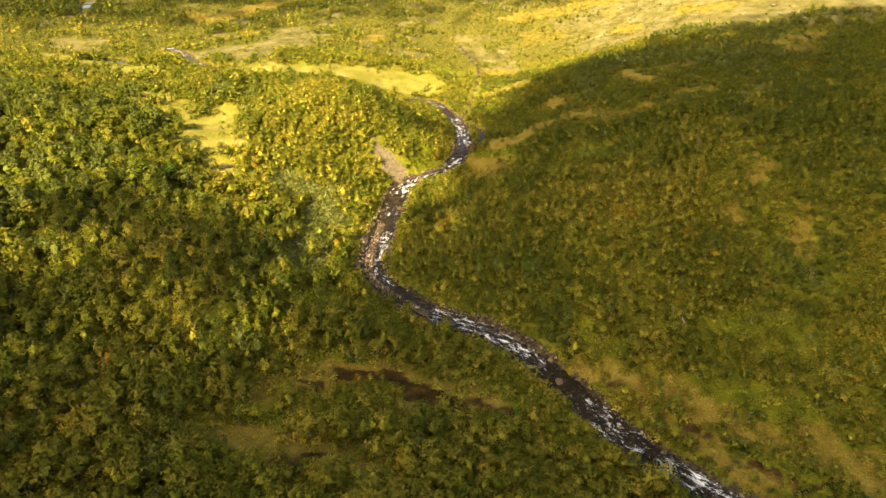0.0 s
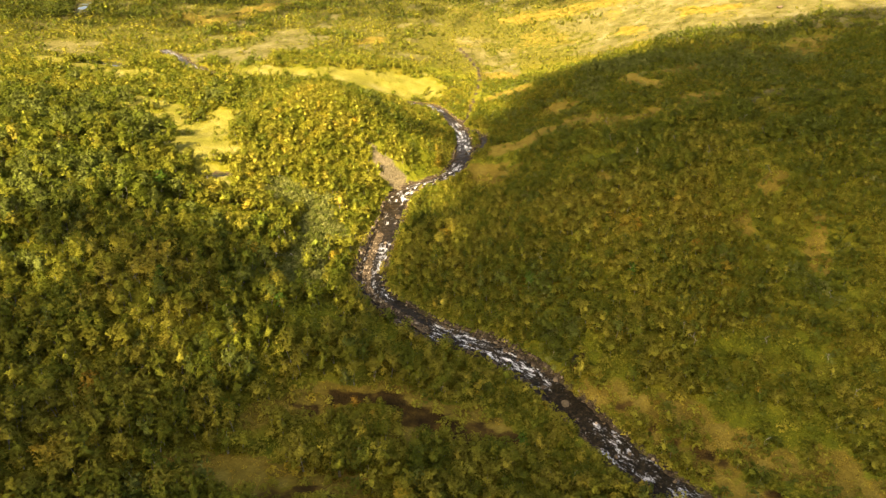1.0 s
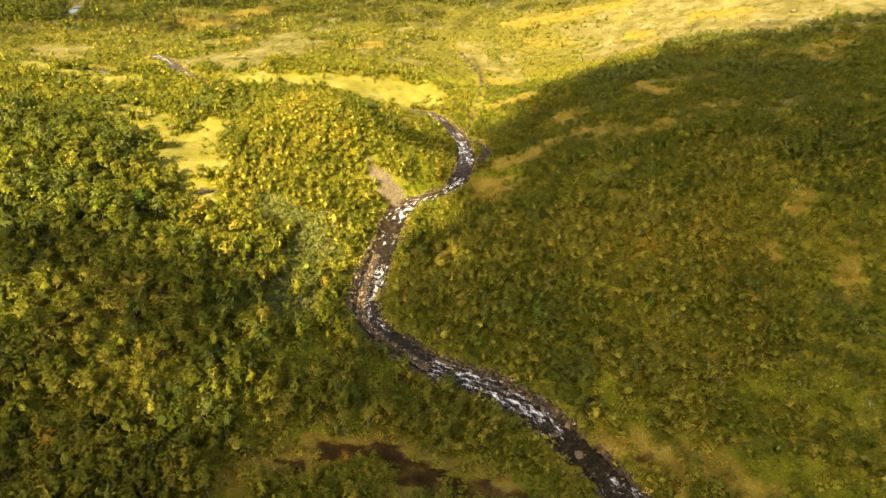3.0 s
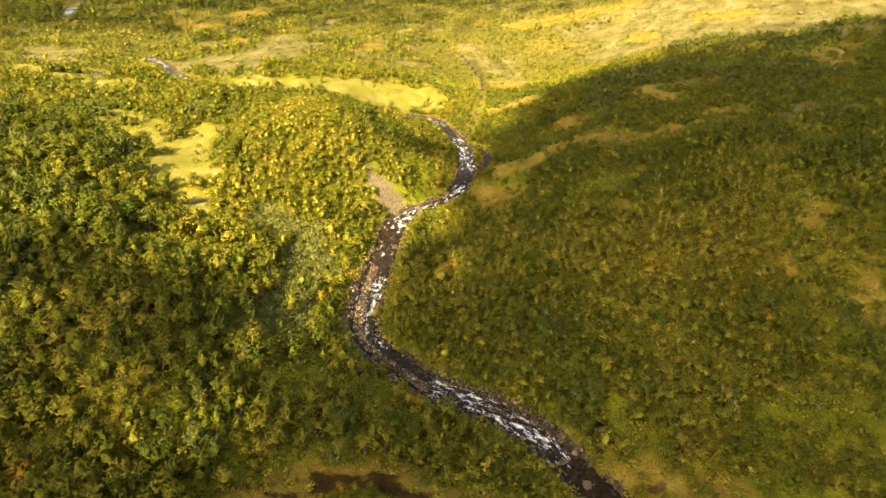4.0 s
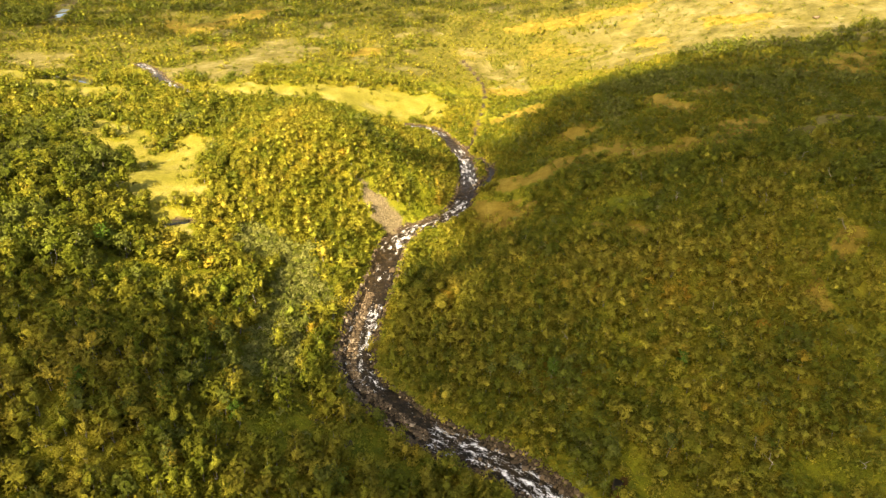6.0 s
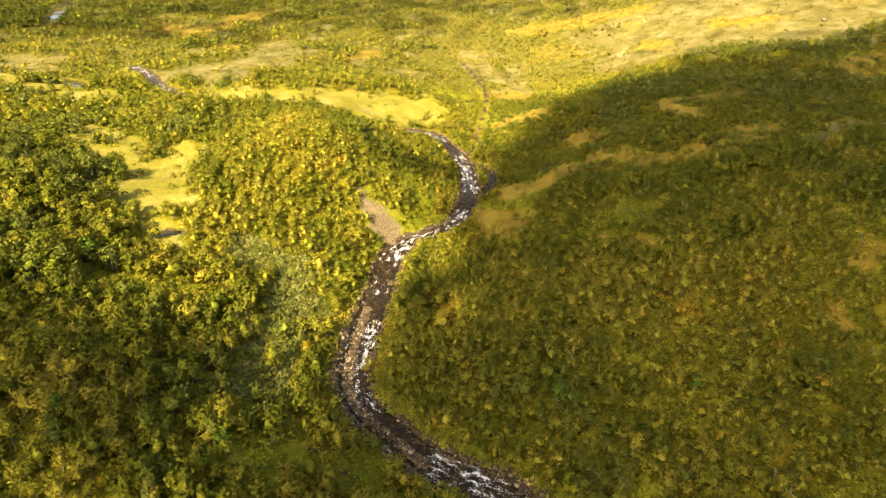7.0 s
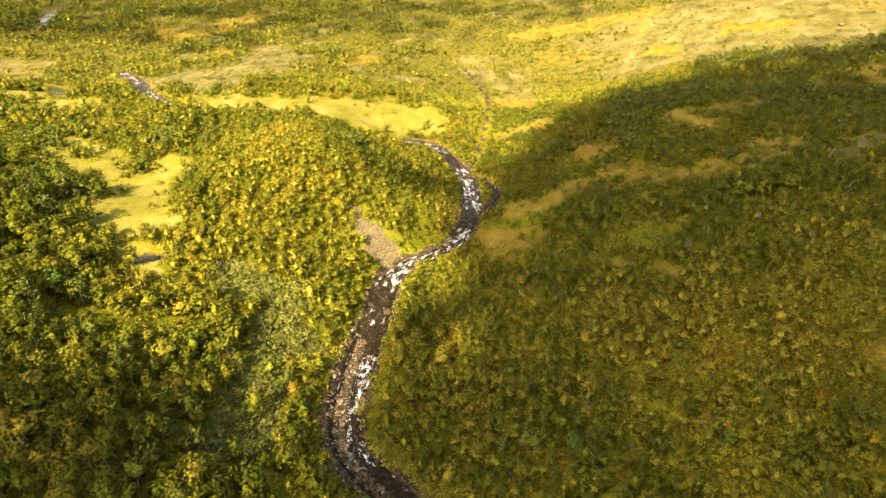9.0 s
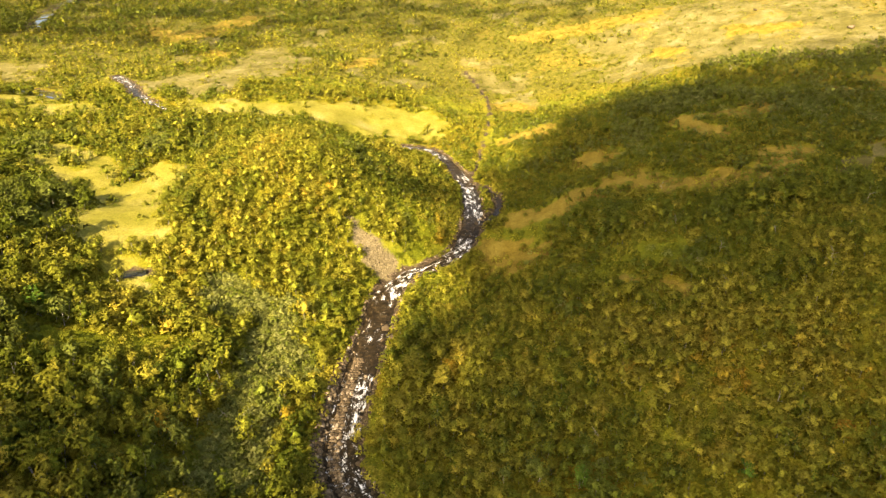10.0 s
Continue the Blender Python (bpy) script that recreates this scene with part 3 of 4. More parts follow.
def in_valley(x, y):
    """The stretch of the valley that is wooded in detail."""
    return (np.abs(x) < 0.66 * y + 14) & (y > 42)


def clear_of_water(x, y, margin):
    ok = np.ones(len(x), bool)
    for key, line in COURSES.items():
        d, n = beside(x, y, line)
        ok &= d > line[n, 3] / 2 + margin
    return ok


def birch_tint(x, y):
    """Autumn colour of a tree by where it stands: 0 grey-green, 0.5 olive, 1 rust."""
    t = 0.38 + 0.13 * waves(x, y, 42, 51) + 0.13 * waves(x, y, 13, 52)
    ridge = smooth_step(-48, -66, x + 0.1 * (y - 130)) * smooth_step(215, 190, y)
    t = t - 0.16 * ridge - 0.10 * np.exp(-((x + 38) ** 2 / 200 + (y - 112) ** 2 / 300))
    t = t + 0.04 * np.exp(-((x + 42) ** 2 / 900 + (y - 185) ** 2 / 900))          # golden flank of the spur
    t = t + 0.14 * np.exp(-((x + 44) ** 2 / 150 + (y - 100) ** 2 / 250))
    t = t + 0.24 * np.exp(-((x - 36) ** 2 / 220 + (y - 128) ** 2 / 200))          # rusty patch on the slope
    t = t - 0.12 * np.exp(-((x - 75) ** 2 / 1800 + (y - 222) ** 2 / 900))         # dark green crown of the hill
    t = t - 0.10 * smooth_step(330, 400, y)
    t = t - 0.07 * smooth_step(4, 22, x) * smooth_step(250, 230, y)
    t = t + 0.05 * smooth_step(105, 80, y)
    t = t + 0.05 * smooth_step(215, 300, y) * smooth_step(90, 20, np.abs(x - 10))
    return t


# dark green groves on the far open slopes: x, y, half length, half depth
GROVES = ((-49, 314, 12, 5), (-37, 307, 5, 5), (-15, 323, 11, 6), (-159, 374, 28, 9), (-142, 413, 26, 10), (-102, 332, 10, 5), (-89, 333, 4, 4), (-93, 354, 13, 4), (40, 330, 4, 4), (31, 354, 9, 5),
          (62, 321, 11, 5), (-217, 405, 22, 14), (-210, 371, 26, 14), (-17, 356, 10, 5), (13, 396, 12, 7), (-65, 393, 16, 8), (86, 259, 11, 5), (96, 250, 11, 5), (115, 245, 12, 5), (135, 252, 12, 5), (-129, 258, 9, 4),
          (27, 210, 9, 5), (43, 208, 8, 6), (52, 224, 10, 7), (66, 226, 11, 5), (84, 214, 11, 8), (98, 210, 11, 7), (84, 162, 9, 6), (62, 158, 10, 6), (46, 160, 10, 6), (34, 166, 8, 5), (27, 172, 7, 4), (74, 142, 8, 6), (93, 158, 9, 6))


def grove(x, y):
    out = np.zeros(len(x))
    for a, b, w, d in GROVES:
        r = np.hypot((x - a) / w, (y - b) / d) + 0.3 * waves(x, y, 7, 64)
        out = np.maximum(out, smooth_step(1.2, 0.8, r))
    return out


def stand(x0, x1, y0, y1, gap):
    """Places for trees in a box of the plan, thinned by the open ground: where, tint, size."""
    x, y = scatter(x0, x1, y0, y1, gap)
    keep = in_valley(x, y) | ((y < 42) & (np.abs(x) < 60))
    x, y = x[keep], y[keep]
    cov = open_ground(x, y)
    bare = np.clip(sum(cov[k] for k in KINDS), 0, 1)
    thin = 0.97 - 0.30 * smooth_step(0.25, 0.55, waves(x, y, 21, 61)) * (1 - 0.6 * smooth_step(-5, 10, x))
    thin = thin - 0.30 * smooth_step(42, 56, x) * smooth_step(118, 98, y)
    thin = thin - 0.15 * np.exp(-((x - 20) ** 2 / 90 + (y - 112) ** 2 / 60))
    thin = thin - (0.40 + 0.32 * smooth_step(-60, 10, x)) * smooth_step(255, 300, y) * smooth_step(-0.15, 0.2, waves(x, y, 30, 62) + 0.25 * smooth_step(-30, 60, x) - 0.1)
    thin = np.maximum(thin, grove(x, y))
    bare = bare * (1 - grove(x, y))
    keep = (rng.uniform(size=len(x)) < thin * (1 - bare) ** 1.5 + 0.012) & clear_of_water(x, y, 1.5) & ((y < 106) | (y > 138) | clear_of_water(x, y, 2.4)) & (cov["scree"] < 0.2)
    x, y = x[keep], y[keep]
    size = rng.uniform(0.45, 1.08, len(x)) * (1 + 0.22 * waves(x, y, 25, 63)) * 1.0
    size *= 1 + 0.14 * smooth_step(-40, -62, x) * smooth_step(210, 180, y)
    size *= 1 - 0.45 * smooth_step(85, 82, y) * smooth_step(72, 76, y) * smooth_step(-26, -20, x) * smooth_step(18, 12, x)
    size *= (1 - 0.25 * smooth_step(-16, 6, x)) * (1 - 0.22 * smooth_step(134, 150, y) * smooth_step(-62, -48, x)) * (1 - 0.12 * smooth_step(178, 190, y))
    size *= 1 - 0.32 * smooth_step(40, 56, x) * smooth_step(150, 125, y)
    size *= 1 + 0.45 * grove(x, y)
    tint = birch_tint(x, y) - 0.13 * grove(x, y) + rng.normal(0, 0.11, len(x)) * (1 - 0.35 * smooth_step(120, 150, y)) + np.where((rng.uniform(size=len(x)) < 0.04) & (y < 230), 0.22, 0)
    return np.stack([x, y, ground_height(x, y)], 1), np.clip(tint, 0.15, 0.9), size


shape_rng = np.random.default_rng(3)
NEAR_SHAPES = [birch_shape(shape_rng, 230, 0.25, 2, 4, 0.7, 1, 0.54) for _ in range(10)]
SLOPE_SHAPES = [birch_shape(shape_rng, 170, 0.26, 1, 3, 0.5, 1, 0.53) for _ in range(10)]
MID_SHAPES = [birch_shape(shape_rng, 66, 0.39, 1, 3, 0.5, 1) for _ in range(8)]
FAR_SHAPES = [birch_shape(shape_rng, 34, 0.52, 1, 3, 0.6, 1) for _ in range(8)]

where, tint, size = stand(-150, -13, 42, 178, 1.75)
spur_foot = (where[:, 0] > -50) & (where[:, 1] > 134)
where, tint, size = where[~spur_foot], tint[~spur_foot], size[~spur_foot]
right_where, right_tint, right_size = stand(-13, 150, 42, 178, 1.5)
foot_where, foot_tint, foot_size = stand(-50, -13, 134, 178, 1.5)
# the single trees: the tallest ones on both banks of the lower stream
both = [np.concatenate(p) for p in ((where, right_where), (tint, right_tint), (size, right_size))]
bank_side = (np.abs(both[0][:, 0]) < 42) & (both[0][:, 1] > 58) & (both[0][:, 1] < 128)
single = np.zeros(len(both[0]), bool)
single[np.flatnonzero(bank_side)[np.argsort(-both[2][bank_side])[:290]]] = True
single_where, single_tint, single_size = (p[single] for p in both)
k = ~single[:len(where)]
wood("birch_wood_ridge", NEAR_SHAPES, where[k], tint[k], size[k] * rng.uniform(0.95, 1.3, k.sum()), size[k] * rng.uniform(0.75, 1.05, k.sum()),
     "dense green and yellow mountain birches on a ridge")
k = ~single[len(where):]
wood("birch_wood_slope", SLOPE_SHAPES, right_where[k], right_tint[k], right_size[k] * rng.uniform(1.0, 1.35, k.sum()), right_size[k] * rng.uniform(0.65, 1.0, k.sum()),
     "dense olive and rusty low mountain birches on a broad hillside")
wood("birch_wood_spur_foot", SLOPE_SHAPES, foot_where, foot_tint, foot_size * rng.uniform(1.0, 1.35, len(foot_size)), foot_size * rng.uniform(0.65, 0.95, len(foot_size)),
     "dense golden and green low mountain birches on the foot of a spur")
where, tint, size = stand(-190, 190, 178, 262, 1.65)
wood("birch_wood_spur", MID_SHAPES, where, tint, size * rng.uniform(0.95, 1.3, len(size)), size * rng.uniform(0.55, 0.88, len(size)), "golden and green mountain birches over a spur and side valley")
where, tint, size = stand(-345, 345, 262, 520, 3.1)
wood("birch_wood_far", FAR_SHAPES, where, tint, size * rng.uniform(0.9, 1.3, len(size)), size * rng.uniform(0.55, 0.85, len(size)), "scattered far mountain birches across sunlit open slopes")

where, tint, size = stand(-60, 60, -30, 42, 2.6)
wood("birch_wood_start", FAR_SHAPES, where, tint, size * 1.1, size, "olive mountain birches on the lower valley floor")

# single birches, with trunk and crown of their own
KIND_LABELS = ((0.19, "green leafy mountain birch with pale crooked stems"), (0.34, "olive-green mountain birch with pale crooked stems"), (0.54, "golden-yellow autumn mountain birch with pale stems"))
models = []


def crown_of(shape, tone, leaf, vigour):
    v, f, spray, solid = NEAR_SHAPES[shape % len(NEAR_SHAPES)][0]
    return mesh_of("crown", v, f, leaf, True, [("tint", np.full(len(v), tone)), ("vigour", np.full(len(v), vigour)), ("solid", solid), ("spray", spray)])


def trunk_of(shape):
    return mesh_of("trunk", *NEAR_SHAPES[shape % len(NEAR_SHAPES)][1], PALE_BARK, True)


for tone, label in KIND_LABELS:
    for k in range(4):
        shape = len(models) * 3 + k
        models.append((tone, label, crown_of(shape, tone, LEAF, 0.3 + 0.2 * k), trunk_of(shape)))
for p, t, s in zip(single_where, single_tint, single_size):
    group = 0 if t < 0.32 else 1 if t < 0.50 else 2
    tone, label, crown, trunk = models[group * 4 + int(rng.integers(0, 4))]
    tree = tagged(new("birch_tree"), label, "birch tree", "birches by the lower stream")
    w = s * rng.uniform(0.9, 1.1)
    tree.matrix_basis = Matrix.LocRotScale(p, Euler((0, 0, rng.uniform(0, 6.28))), (w, w, s * rng.uniform(0.85, 1.1)))
    part("trunk", trunk, tree, "pale grey birch stems")
    part("crown", crown, tree)

# trees that stand out by their colour
for tone, leaf, label, places in (
        (0.70, LEAF, "bright golden-yellow autumn birch among duller trees", ((-70.5, 139.5, 1.1), (-33.4, 96, 0.9), (-29.4, 88, 0.85), (-23.3, 148.5, 1.0), (-1.5, 110, 0.5), (-11.8, 122.7, 0.7), (-10, 72.5, 0.8), (12.3, 74.5, 0.7))),
        (0.86, LEAF, "orange autumn birch among greener trees", ((-34.2, 116.5, 0.9), (-21, 124, 0.8))),
        (0.5, FRESH_LEAF, "fresh bright-green birch among autumn trees", ((-56, 132.5, 1.0), (-25, 96.5, 0.8), (15, 111, 0.75), (10.2, 74.2, 0.7), (32, 108, 0.7), (-43, 97, 0.7)))):
    shape = int(rng.integers(0, 10))
    crown, trunk = crown_of(shape, tone, leaf, 0.6), trunk_of(shape)
    for px, py, s in places:
        tree = tagged(new("birch_tree"), label, "birch tree", "birches of bright colour")
        tree.matrix_basis = Matrix.LocRotScale((px, py, float(ground_height(np.array([px]), np.array([py]))[0])), Euler((0, 0, rng.uniform(0, 6.28))), (s, s, s))
        part("trunk", trunk, tree, "pale grey birch stems")
        part("crown", crown, tree)


# ---- undergrowth ----
def bush_shape(r, cards, size, flat):
    u = unit(r.normal(size=(cards, 3)))
    u[:, 2] = np.abs(u[:, 2])
    pos = u * r.uniform(0.65, 1.0, (cards, 1)) * [0.75, 0.75, flat]
    none = np.zeros((0, 3))
    return foliage(leaf_cards(r, pos, unit(u + 0.6 * r.normal(size=(cards, 3)) + [0, 0, 0.3]), size), unit(u + 0.35 * r.normal(size=(cards, 3)) + [0, 0, 0.6]), none, none.astype(int), none)


NO_TRUNK = (np.array([(0, 0, -0.3), (0.05, 0, -0.3), (0, 0, 0.2)]), np.array([(0, 1, 2)]))


def undergrowth(name, shapes, x, y, tint, size, label, category):
    n = len(x)
    w = np.stack([x, y, ground_height(x, y) - 0.05], 1)
    cv, cf, cs, ct, cg, cl, _, _ = rolled([(s, NO_TRUNK) for s in shapes], w, rng.integers(0, len(shapes), n), rng.uniform(0, 6.283, n), size, size * rng.uniform(0.7, 1.2, n), tint)
    return tagged(new(name, mesh_of(name, cv, cf, LEAF, True, [("tint", ct), ("vigour", cg), ("solid", cl), ("spray", cs)])), label, category, kind="stuff")


BUSHES = [bush_shape(shape_rng, 34, 0.23, 0.9) for _ in range(6)]
FAR_BUSHES = [bush_shape(shape_rng, 11, 0.30, 0.6) for _ in range(6)]
TUFTS = [bush_shape(shape_rng, 16, 0.15, 0.6) for _ in range(6)]
x, y = scatter(-150, 150, 42, 225, 1.4)
k = in_valley(x, y)
x, y = x[k], y[k]
cov = open_ground(x, y)
k = (rng.uniform(size=len(x)) < np.clip(0.78 + 0.2 * smooth_step(-10, 10, x) + 0.4 * smooth_step(-56, -46, x) * smooth_step(130, 138, y), 0, 0.98) * (1 - np.clip(cov["straw"] + cov["meadow"] + cov["rust"] * (0.6 + 0.2 * smooth_step(105, 130, y)) + cov["peat"] + cov["lawn"] * 0.35, 0, 1)) + 0.03) & (cov["scree"] < 0.3) & clear_of_water(x, y, 0.5)
x, y, willow = x[k], y[k], cov["scrub"][k]
undergrowth("shrub_layer", BUSHES, x, y, np.clip(np.where(willow > 0.4, 0.08, birch_tint(x, y) + 0.05) + rng.normal(0, 0.1, len(x)), 0, 0.9), rng.uniform(0.8, 1.6, len(x)),
            "low olive and rusty dwarf birch and willow shrubs between the trees", "shrubs")
x, y = scatter(-345, 345, 215, 500, 2.3)
k = in_valley(x, y)
x, y = x[k], y[k]
cov = open_ground(x, y)
k = (rng.uniform(size=len(x)) < 0.66 * (1 - np.clip(cov["straw"] + cov["meadow"] + 0.5 * cov["rust"], 0, 1)) + 0.26 * (1 - 0.7 * cov["meadow"])) & clear_of_water(x, y, 0.4)
x, y = x[k], y[k]
undergrowth("far_brush", FAR_BUSHES, x, y, np.clip(birch_tint(x, y) - 0.12 + rng.normal(0, 0.05, len(x)), 0, 0.9), rng.uniform(0.8, 1.35, len(x)),
            "low yellow-green brush over the far slopes", "brush")
x, y = scatter(-40, -14, 105, 155, 0.85)
k = (open_ground(x, y)["scrub"] > 0.5) & clear_of_water(x, y, 1.0)
x, y = x[k], y[k]
undergrowth("willow_scrub", BUSHES, x, y, np.clip(0.03 + rng.normal(0, 0.06, len(x)), 0, 0.5), rng.uniform(0.5, 0.95, len(x)), "pale grey-green low willow scrub on the valley floor", "willow scrub")
x, y = scatter(-70, 75, 50, 135, 0.9)
k = in_valley(x, y)
x, y = x[k], y[k]
cov = open_ground(x, y)
k = (rng.uniform(size=len(x)) < np.clip(cov["rust"] * 0.55 + cov["lawn"] * 0.7 + 0.18 - cov["peat"], 0, 1)) & clear_of_water(x, y, 0.3)
x, y = x[k], y[k]
undergrowth("grass_tussocks", TUFTS, x, y, np.clip(0.5 + 0.32 * cov["rust"][k] + rng.normal(0, 0.1, len(x)), 0, 0.95), rng.uniform(0.35, 0.8, len(x)), "yellowed grass tussocks and ferns on open ground", "grass")


# ---- stones ----
def stone_mesh(r, level):
    """A broken angular stone: a ball cut flat on many sides."""
    d, f = ball(level)
    ax = r.uniform(0.6, 1.2, 3) * [1, 1, 0.85]
    v = d.copy()
    for nrm, cut in zip(unit(r.normal(size=(10, 3))), r.uniform(0.45, 0.8, 10)):
        over = np.maximum(v @ nrm - cut, 0)
        v = v - nrm * over[:, None]
    return mesh_of("boulder", (v + r.normal(size=v.shape) * 0.03) * ax * 1.1, f, STONE)


STONES = [stone_mesh(shape_rng, 2) for _ in range(7)]


def along_course(key, n, spread, lo=0, hi=1, bias=0.0, inner=0.25):
    line = COURSES[key]
    i = (rng.uniform(lo, hi, n) * (len(line) - 1)).astype(int)
    t = unit(np.gradient(line[:, :2], axis=0))[i]
    off = (rng.choice([-1, 1], n) * rng.uniform(inner, 1.0, n) * spread + bias) * line[i, 3] / 2
    p = line[i, :2] + np.stack([-t[:, 1], t[:, 0]], 1) * off[:, None]
    return p[:, 0], p[:, 1], line[i, 2]


def boulder(x, y, s, z, label="pale weathered boulder in the peaty stream", group="boulders in the stream"):
    ob = tagged(new("boulder", STONES[int(rng.integers(0, len(STONES)))]), label, "boulder", group)
    ob.matrix_basis = Matrix.LocRotScale((x, y, z), Euler((rng.uniform(-0.5, 0.5), rng.uniform(-0.5, 0.5), rng.uniform(0, 6.28))), (s, s, s * rng.uniform(0.75, 1.0)))
    return ob


x, y, lev = along_course("stream", 120, 1.15, 0.16, 0.62, 0, 0.5)
z = np.maximum(ground_height(x, y), lev - 0.25)
for a, b, c in zip(x, y, z):
    boulder(a, b, float(rng.choice([0.3, 0.38, 0.48, 0.62], p=[0.45, 0.32, 0.17, 0.06])), c + 0.02)
for a, b, s in ((17.4, 84.6, 0.85), (15.0, 88.2, 0.62), (16.2, 90.6, 0.5), (8.8, 98.6, 0.75), (9.9, 97.2, 0.6), (-10.2, 149.6, 0.75), (-10.6, 146.0, 0.6), (20.6, 81.6, 0.5)):
    boulder(a, b, s, float(ground_height(np.array([a]), np.array([b]))[0]) + 0.35, "large pale flat-topped boulder at the water's edge")
for a, b, s in ((123.4, 269.1, 1.3), (109.2, 306.2, 1.0)):
    boulder(a, b, s, float(ground_height(np.array([a]), np.array([b]))[0]) + 0.3, "white boulder on the open sunlit hillside", "hillside boulders")

low = [stone_mesh(shape_rng, 1) for _ in range(8)]
low_v = []
for me in low:
    v = np.empty(len(me.vertices) * 3, np.float32)
    me.vertices.foreach_get("co", v)
    f = np.array([p.vertices[:] for p in me.polygons])
    low_v.append((v.reshape(-1, 3), f))
    bpy.data.meshes.remove(me)


def cobbles(name, x, y, z, size, label):
    n = len(x)
    ids, turn, tilt = rng.integers(0, len(low_v), n), rng.uniform(0, 6.283, n), rng.uniform(-0.7, 0.7, n)
    pieces = []
    for k in range(n):
        v, f = low_v[ids[k]]
        c, s = math.cos(turn[k]), math.sin(turn[k])
        e = tilt[k]
        v = np.stack([v[:, 0], v[:, 1] * math.cos(e) - v[:, 2] * math.sin(e), v[:, 1] * math.sin(e) + v[:, 2] * math.cos(e)], 1)
        pieces.append((np.stack([v[:, 0] * c - v[:, 1] * s, v[:, 0] * s + v[:, 1] * c, v[:, 2]], 1) * size[k] + [x[k], y[k], z[k]], f))
    v, f = joined(pieces)
    return tagged(new(name, mesh_of(name, v, f, STONE)), label, "stones", kind="stuff")


sets = [along_course("stream", 1250, 1.25, 0.44, 1, 0, 0.84), along_course("stream", 480, 1.2, 0, 0.44, 0, 0.88), along_course("stream", 350, 0.85, 0.1, 0.8), along_course("stream", 2600, 0.75, 0.47, 0.61, 0.80), along_course("stream", 320, 0.35, 0.40, 0.47, -1.0), along_course("side", 160, 1.5),
        along_course("brook", 90, 1.3), along_course("reach", 500, 1.2)]
x, y, lev = (np.concatenate([s[k] for s in sets]) for k in range(3))
z = np.maximum(ground_height(x, y), lev - 0.03)
big = (np.arange(len(x)) >= 2080) & (np.arange(len(x)) < 5000)
cobbles("stream_cobbles", x, y, z, rng.choice([0.12, 0.19, 0.27, 0.36], len(x), p=[0.3, 0.35, 0.25, 0.1]) * np.where(big, 1.3, 1), "pinkish-grey cobbles along and in the stream bed")
x, y = scatter(-22, -5, 160, 176, 0.5)
k = (open_ground(x, y)["scree"] > 0.4) & (rng.uniform(size=len(x)) < 0.7)
x, y = x[k], y[k]
cobbles("scree_stones", x, y, ground_height(x, y), rng.choice([0.08, 0.13, 0.22], len(x), p=[0.5, 0.35, 0.15]), "loose grey-brown stones of an eroded bank")


# ---- dead birches ----
def dead_birch(x, y, height, tilt):
    z = float(ground_height(np.array([x]), np.array([y]))[0])
    thing = tagged(new("dead_birch"), "bare white crooked dead birch stem on the slope", "dead tree", "dead birches")
    thing.matrix_basis = pose(x, y, z, tilt * math.sin(x * 3), tilt * math.cos(y * 2), math.degrees(x * y) % 360)
    bend = rng.uniform(-0.5, 0.5, (4, 2)) * [[0, 0], [0.3, 0.3], [0.7, 0.7], [1, 1]]
    pts = [(b[0], b[1], -0.3 + (height + 0.3) * k / 3) for k, b in enumerate(bend)]
    part("trunk", mesh_of("trunk", *tube(pts, [0.065, 0.055, 0.04, 0.015], 6), DEADWOOD, True), thing)
    for k in range(2):
        a = np.array(pts[1 + k % 2]) * 0.6 + np.array(pts[2 + k % 2]) * 0.4
        d = np.array([math.cos(k * 2.1 + x), math.sin(k * 2.1 + x), 0.7])
        part("limb", mesh_of("limb", *tube([a, a + d * 0.5 + [0, 0, 0.1], a + d * rng.uniform(0.5, 0.9)], [0.04, 0.03, 0.012], 5), DEADWOOD, True), thing)


for x, y, h, tilt in ((38.3, 93.3, 3.4, 12), (37.3, 95.5, 3.8, 6), (48.7, 92.1, 2.6, 25), (55.6, 87.5, 3.0, 10), (42.6, 75.8, 2.8, 14), (56.0, 81.1, 3.4, 16), (61.6, 80.9, 3.2, 9), (-32.3, 58.0, 3.6, 5),
                      (61.8, 100.3, 3.4, 8), (-33.0, 67.1, 5.2, 28), (5.9, 124.8, 2.6, 30), (39.2, 123.3, 3.6, 22), (38.6, 116.5, 2.4, 12), (26.8, 115.8, 2.6, 35), (53.0, 136.1, 3.0, 10),
                      (18.1, 109.9, 2.4, 15), (33.5, 105.6, 2.4, 40), (38.7, 104.6, 2.2, 35), (-29.0, 123.5, 3.4, 38),
                      (53.6, 137.9, 3.6, 8), (66.7, 143.3, 4.0, 15), (62.6, 129.1, 4.4, 22), (48.3, 145.2, 4.8, 29), (39.1, 137.2, 3.6, 8), (65.2, 152.0, 4.0, 15), (38.9, 158.8, 4.4, 22), (18.1, 116.8, 4.8, 29), (52.7, 137.0, 3.6, 8), (41.6, 146.4, 4.0, 15), (59.1, 145.0, 4.4, 22), (67.4, 139.1, 4.8, 29), (73.2, 156.6, 3.6, 8), (81.4, 251.1, 4.0, 15), (60.8, 134.7, 4.4, 22), (42.2, 178.5, 4.8, 29)):
    dead_birch(x, y, h * 0.5, tilt)


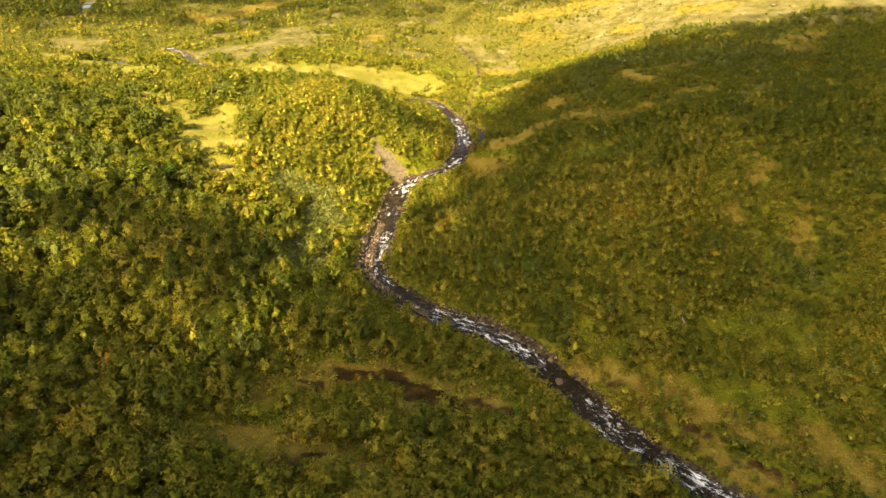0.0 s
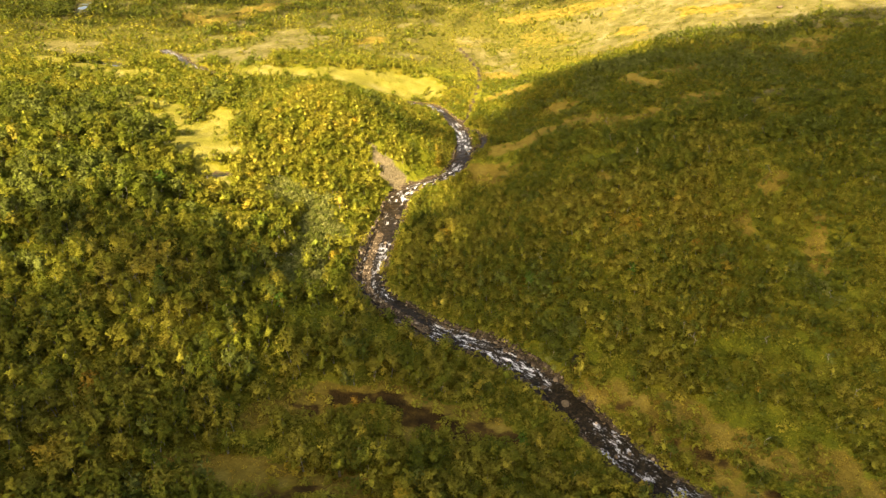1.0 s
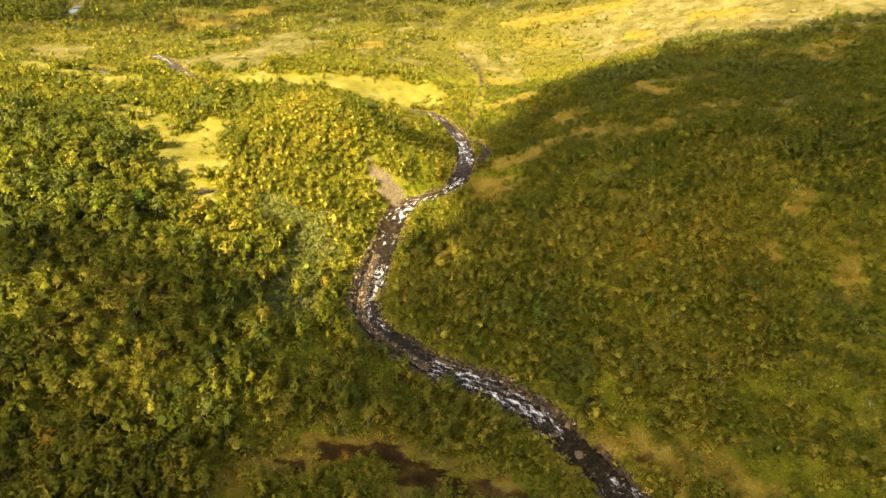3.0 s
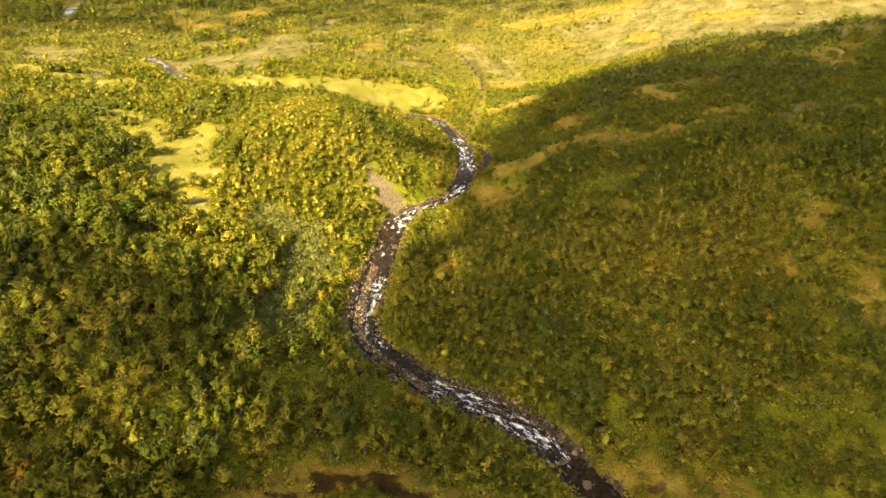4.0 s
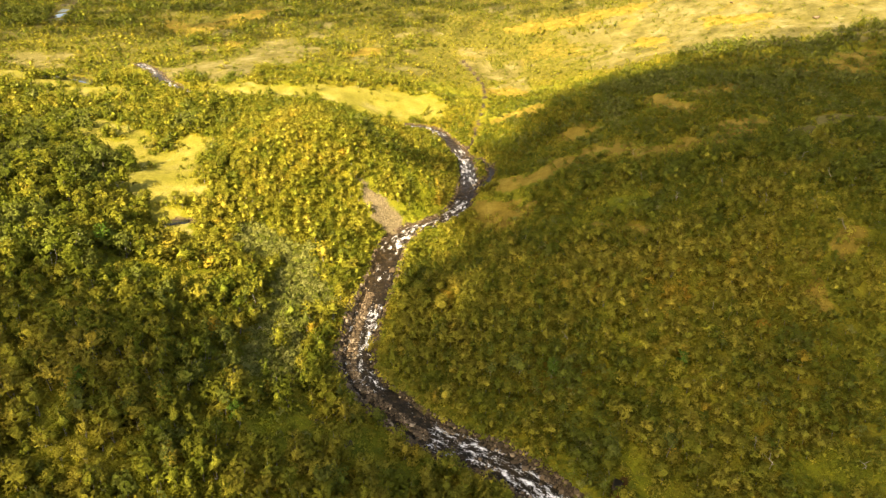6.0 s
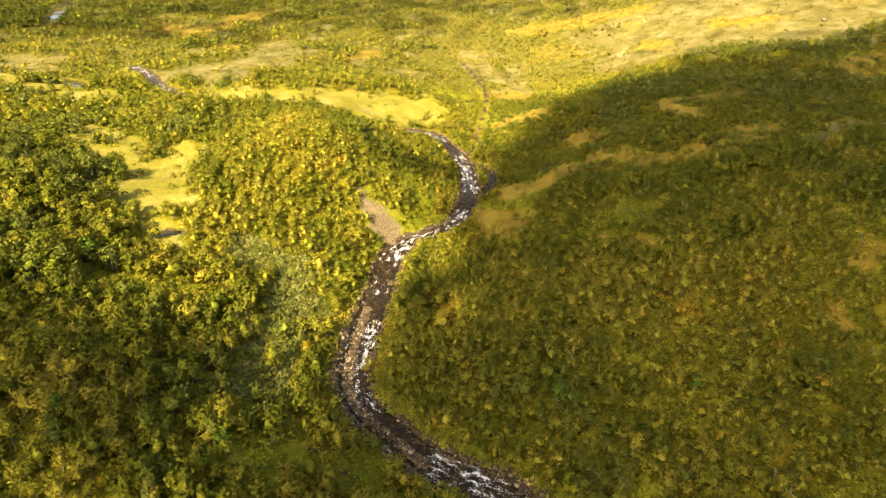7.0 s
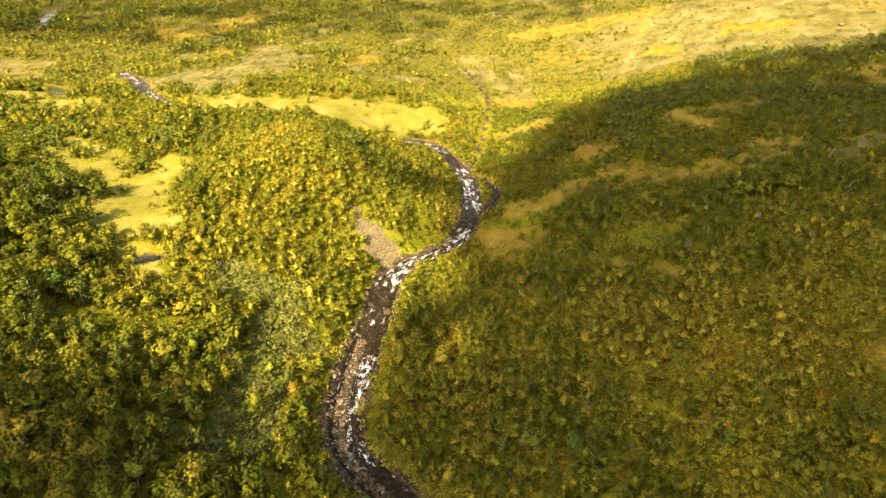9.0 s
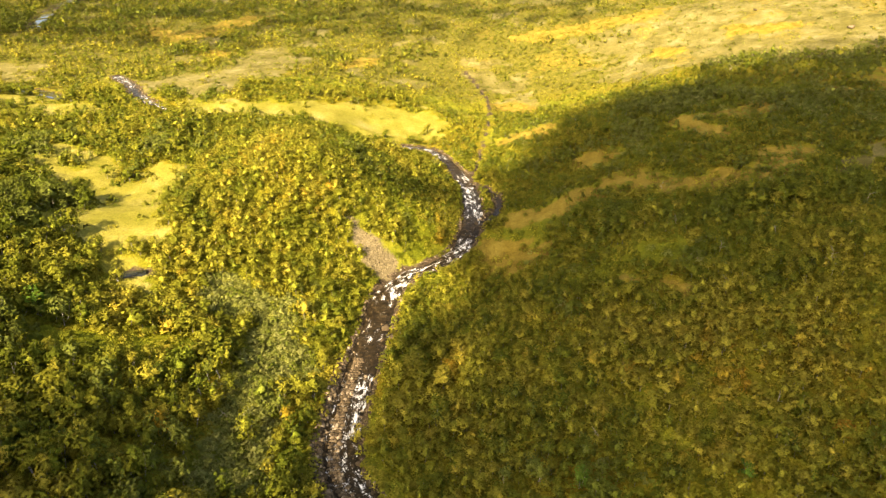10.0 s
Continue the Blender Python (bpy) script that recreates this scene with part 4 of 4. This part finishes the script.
# ---- peat holes ----
def peat_hole(x, y, rx, ry, turn):
    """A dark water-filled hollow with a ragged turf lip."""
    z = float(ground_height(np.array([x]), np.array([y]))[0])
    thing = tagged(new("peat_hole"), "small black water-filled peat hole in the turf", "peat hole", "peat holes")
    thing.matrix_basis = pose(x, y, z + 0.12, 0, 0, turn)
    a = np.linspace(0, 6.283, 24, endpoint=False)
    w = 1 + 0.18 * np.sin(3 * a + x) + 0.1 * np.sin(5 * a + y)
    rings = [(1.25, -0.25), (1.1, 0.10), (0.95, 0.08), (0.8, -0.02)]
    v = np.concatenate([np.stack([rx * k * w * np.cos(a), ry * k * w * np.sin(a), np.full(24, h)], 1) for k, h in rings])
    f = [(i * 24 + k, i * 24 + (k + 1) % 24, (i + 1) * 24 + (k + 1) % 24, (i + 1) * 24 + k) for i in range(3) for k in range(24)]
    part("turf_lip", mesh_of("turf_lip", v, f, PEAT, True), thing)
    v = np.concatenate([np.stack([rx * 0.86 * w * np.cos(a), ry * 0.86 * w * np.sin(a), np.full(24, 0.03)], 1), [[0, 0, 0.03]]])
    part("water", mesh_of("water", v, [(k, (k + 1) % 24, 24) for k in range(24)], DARK, True), thing, "black still bog water")


def peat_build(nt):
    n = noise_of(nt, 6.0, 5.0)
    return node(nt, "ShaderNodeBsdfPrincipled", {"Base Color": ramp(nt, n, [(0.35, (0.02, 0.012, 0.007)), (0.65, (0.06, 0.045, 0.015))]), "Roughness": 0.95}).outputs[0]


def dark_water_build(nt):
    n = noise_of(nt, 5.0, 3.0)
    return node(nt, "ShaderNodeBsdfPrincipled", {"Base Color": ramp(nt, n, [(0.3, (0.003, 0.003, 0.002)), (0.7, (0.008, 0.006, 0.004))]), "Roughness": 0.3, "Specular IOR Level": 0.2}).outputs[0]


PEAT, DARK = material("peat_turf", peat_build), material("bog_water", dark_water_build)
for x, y, rx, ry, turn in ((-13.2, 99.0, 1.1, 0.6, -15), (-16.8, 101.7, 0.7, 0.28, -10), (-9.8, 95.2, 0.6, 0.3, 5), (-36.9, 141.9, 0.9, 0.5, 30), (20.7, 93.6, 0.5, 1.1, -25)):
    peat_hole(x, y, rx, ry, turn)


# ---- the cloud that shades the near slopes ----
EDGE_Y = (-80, 60, 85, 110, 134, 157, 169, 190, 208, 227, 248, 262)
EDGE_X = (-100, -66, -33, -10, -5, 0, -4, 2, 16, 29, 50, 71)
x, y = scatter(-360, 330, -90, 560, 6.5)
inside = np.minimum(x - np.interp(y, EDGE_Y, EDGE_X), (252 - y) + 0.06 * (x - 130))
inside = inside + 5 * waves(x, y, 60, 71)
beyond = np.minimum(y - 350 - 0.1 * x, 70 - x) + 8 * waves(x, y, 70, 72)
ridge = np.minimum(np.interp(y, (60, 95, 115, 125, 141, 148, 162, 189, 229), (-24, -24, -30, -35, -52, -57, -66, -87, -117)) - x, 235 - y) + 4 * waves(x, y, 40, 73)
k = rng.uniform(size=len(x)) < np.maximum(0.22 * np.exp(-((x + 8) / 8) ** 2 - ((y - 120) / 22) ** 2), np.maximum((0.45 * smooth_step(124, 104, y) * smooth_step(-98, -72, x)) * smooth_step(-6, 10, ridge), np.maximum(smooth_step(-20, 14, inside), 0.5 * smooth_step(-20, 40, beyond))) ) * (1 - 0.50 * smooth_step(112, 90, y) * smooth_step(35, 8, x) * smooth_step(-40, -22, x) - 0.2 * smooth_step(96, 84, y) * smooth_step(5, 35, x))
x, y, inside = x[k], y[k], np.maximum(inside, ridge)[k]
bm = bmesh.new()
bmesh.ops.create_icosphere(bm, subdivisions=1, radius=1.0)
puff_v, puff_f = np.array([v.co[:] for v in bm.verts]), np.array([[v.index for v in f.verts] for f in bm.faces])
bm.free()
pieces = []
for a, b, i in zip(x, y, inside):
    up = (470 + rng.uniform(-12, 45)) / TO_SUN.z
    centre = np.array([a, b, float(hills(a, b))]) + np.array(TO_SUN) * up
    r = (3.7 + 3.7 * float(smooth_step(-5, 22, np.array(i)))) * rng.uniform(0.8, 1.25)
    pieces.append((puff_v * [r, r, r * 0.8] * (1 + 0.12 * rng.normal(size=(len(puff_v), 1))) + centre, puff_f))
v, f = joined(pieces)
tagged(new("cloud", mesh_of("cloud", v, f, CLOUD, True)), "white ragged cloud drifting before the sun", "cloud", kind="stuff")
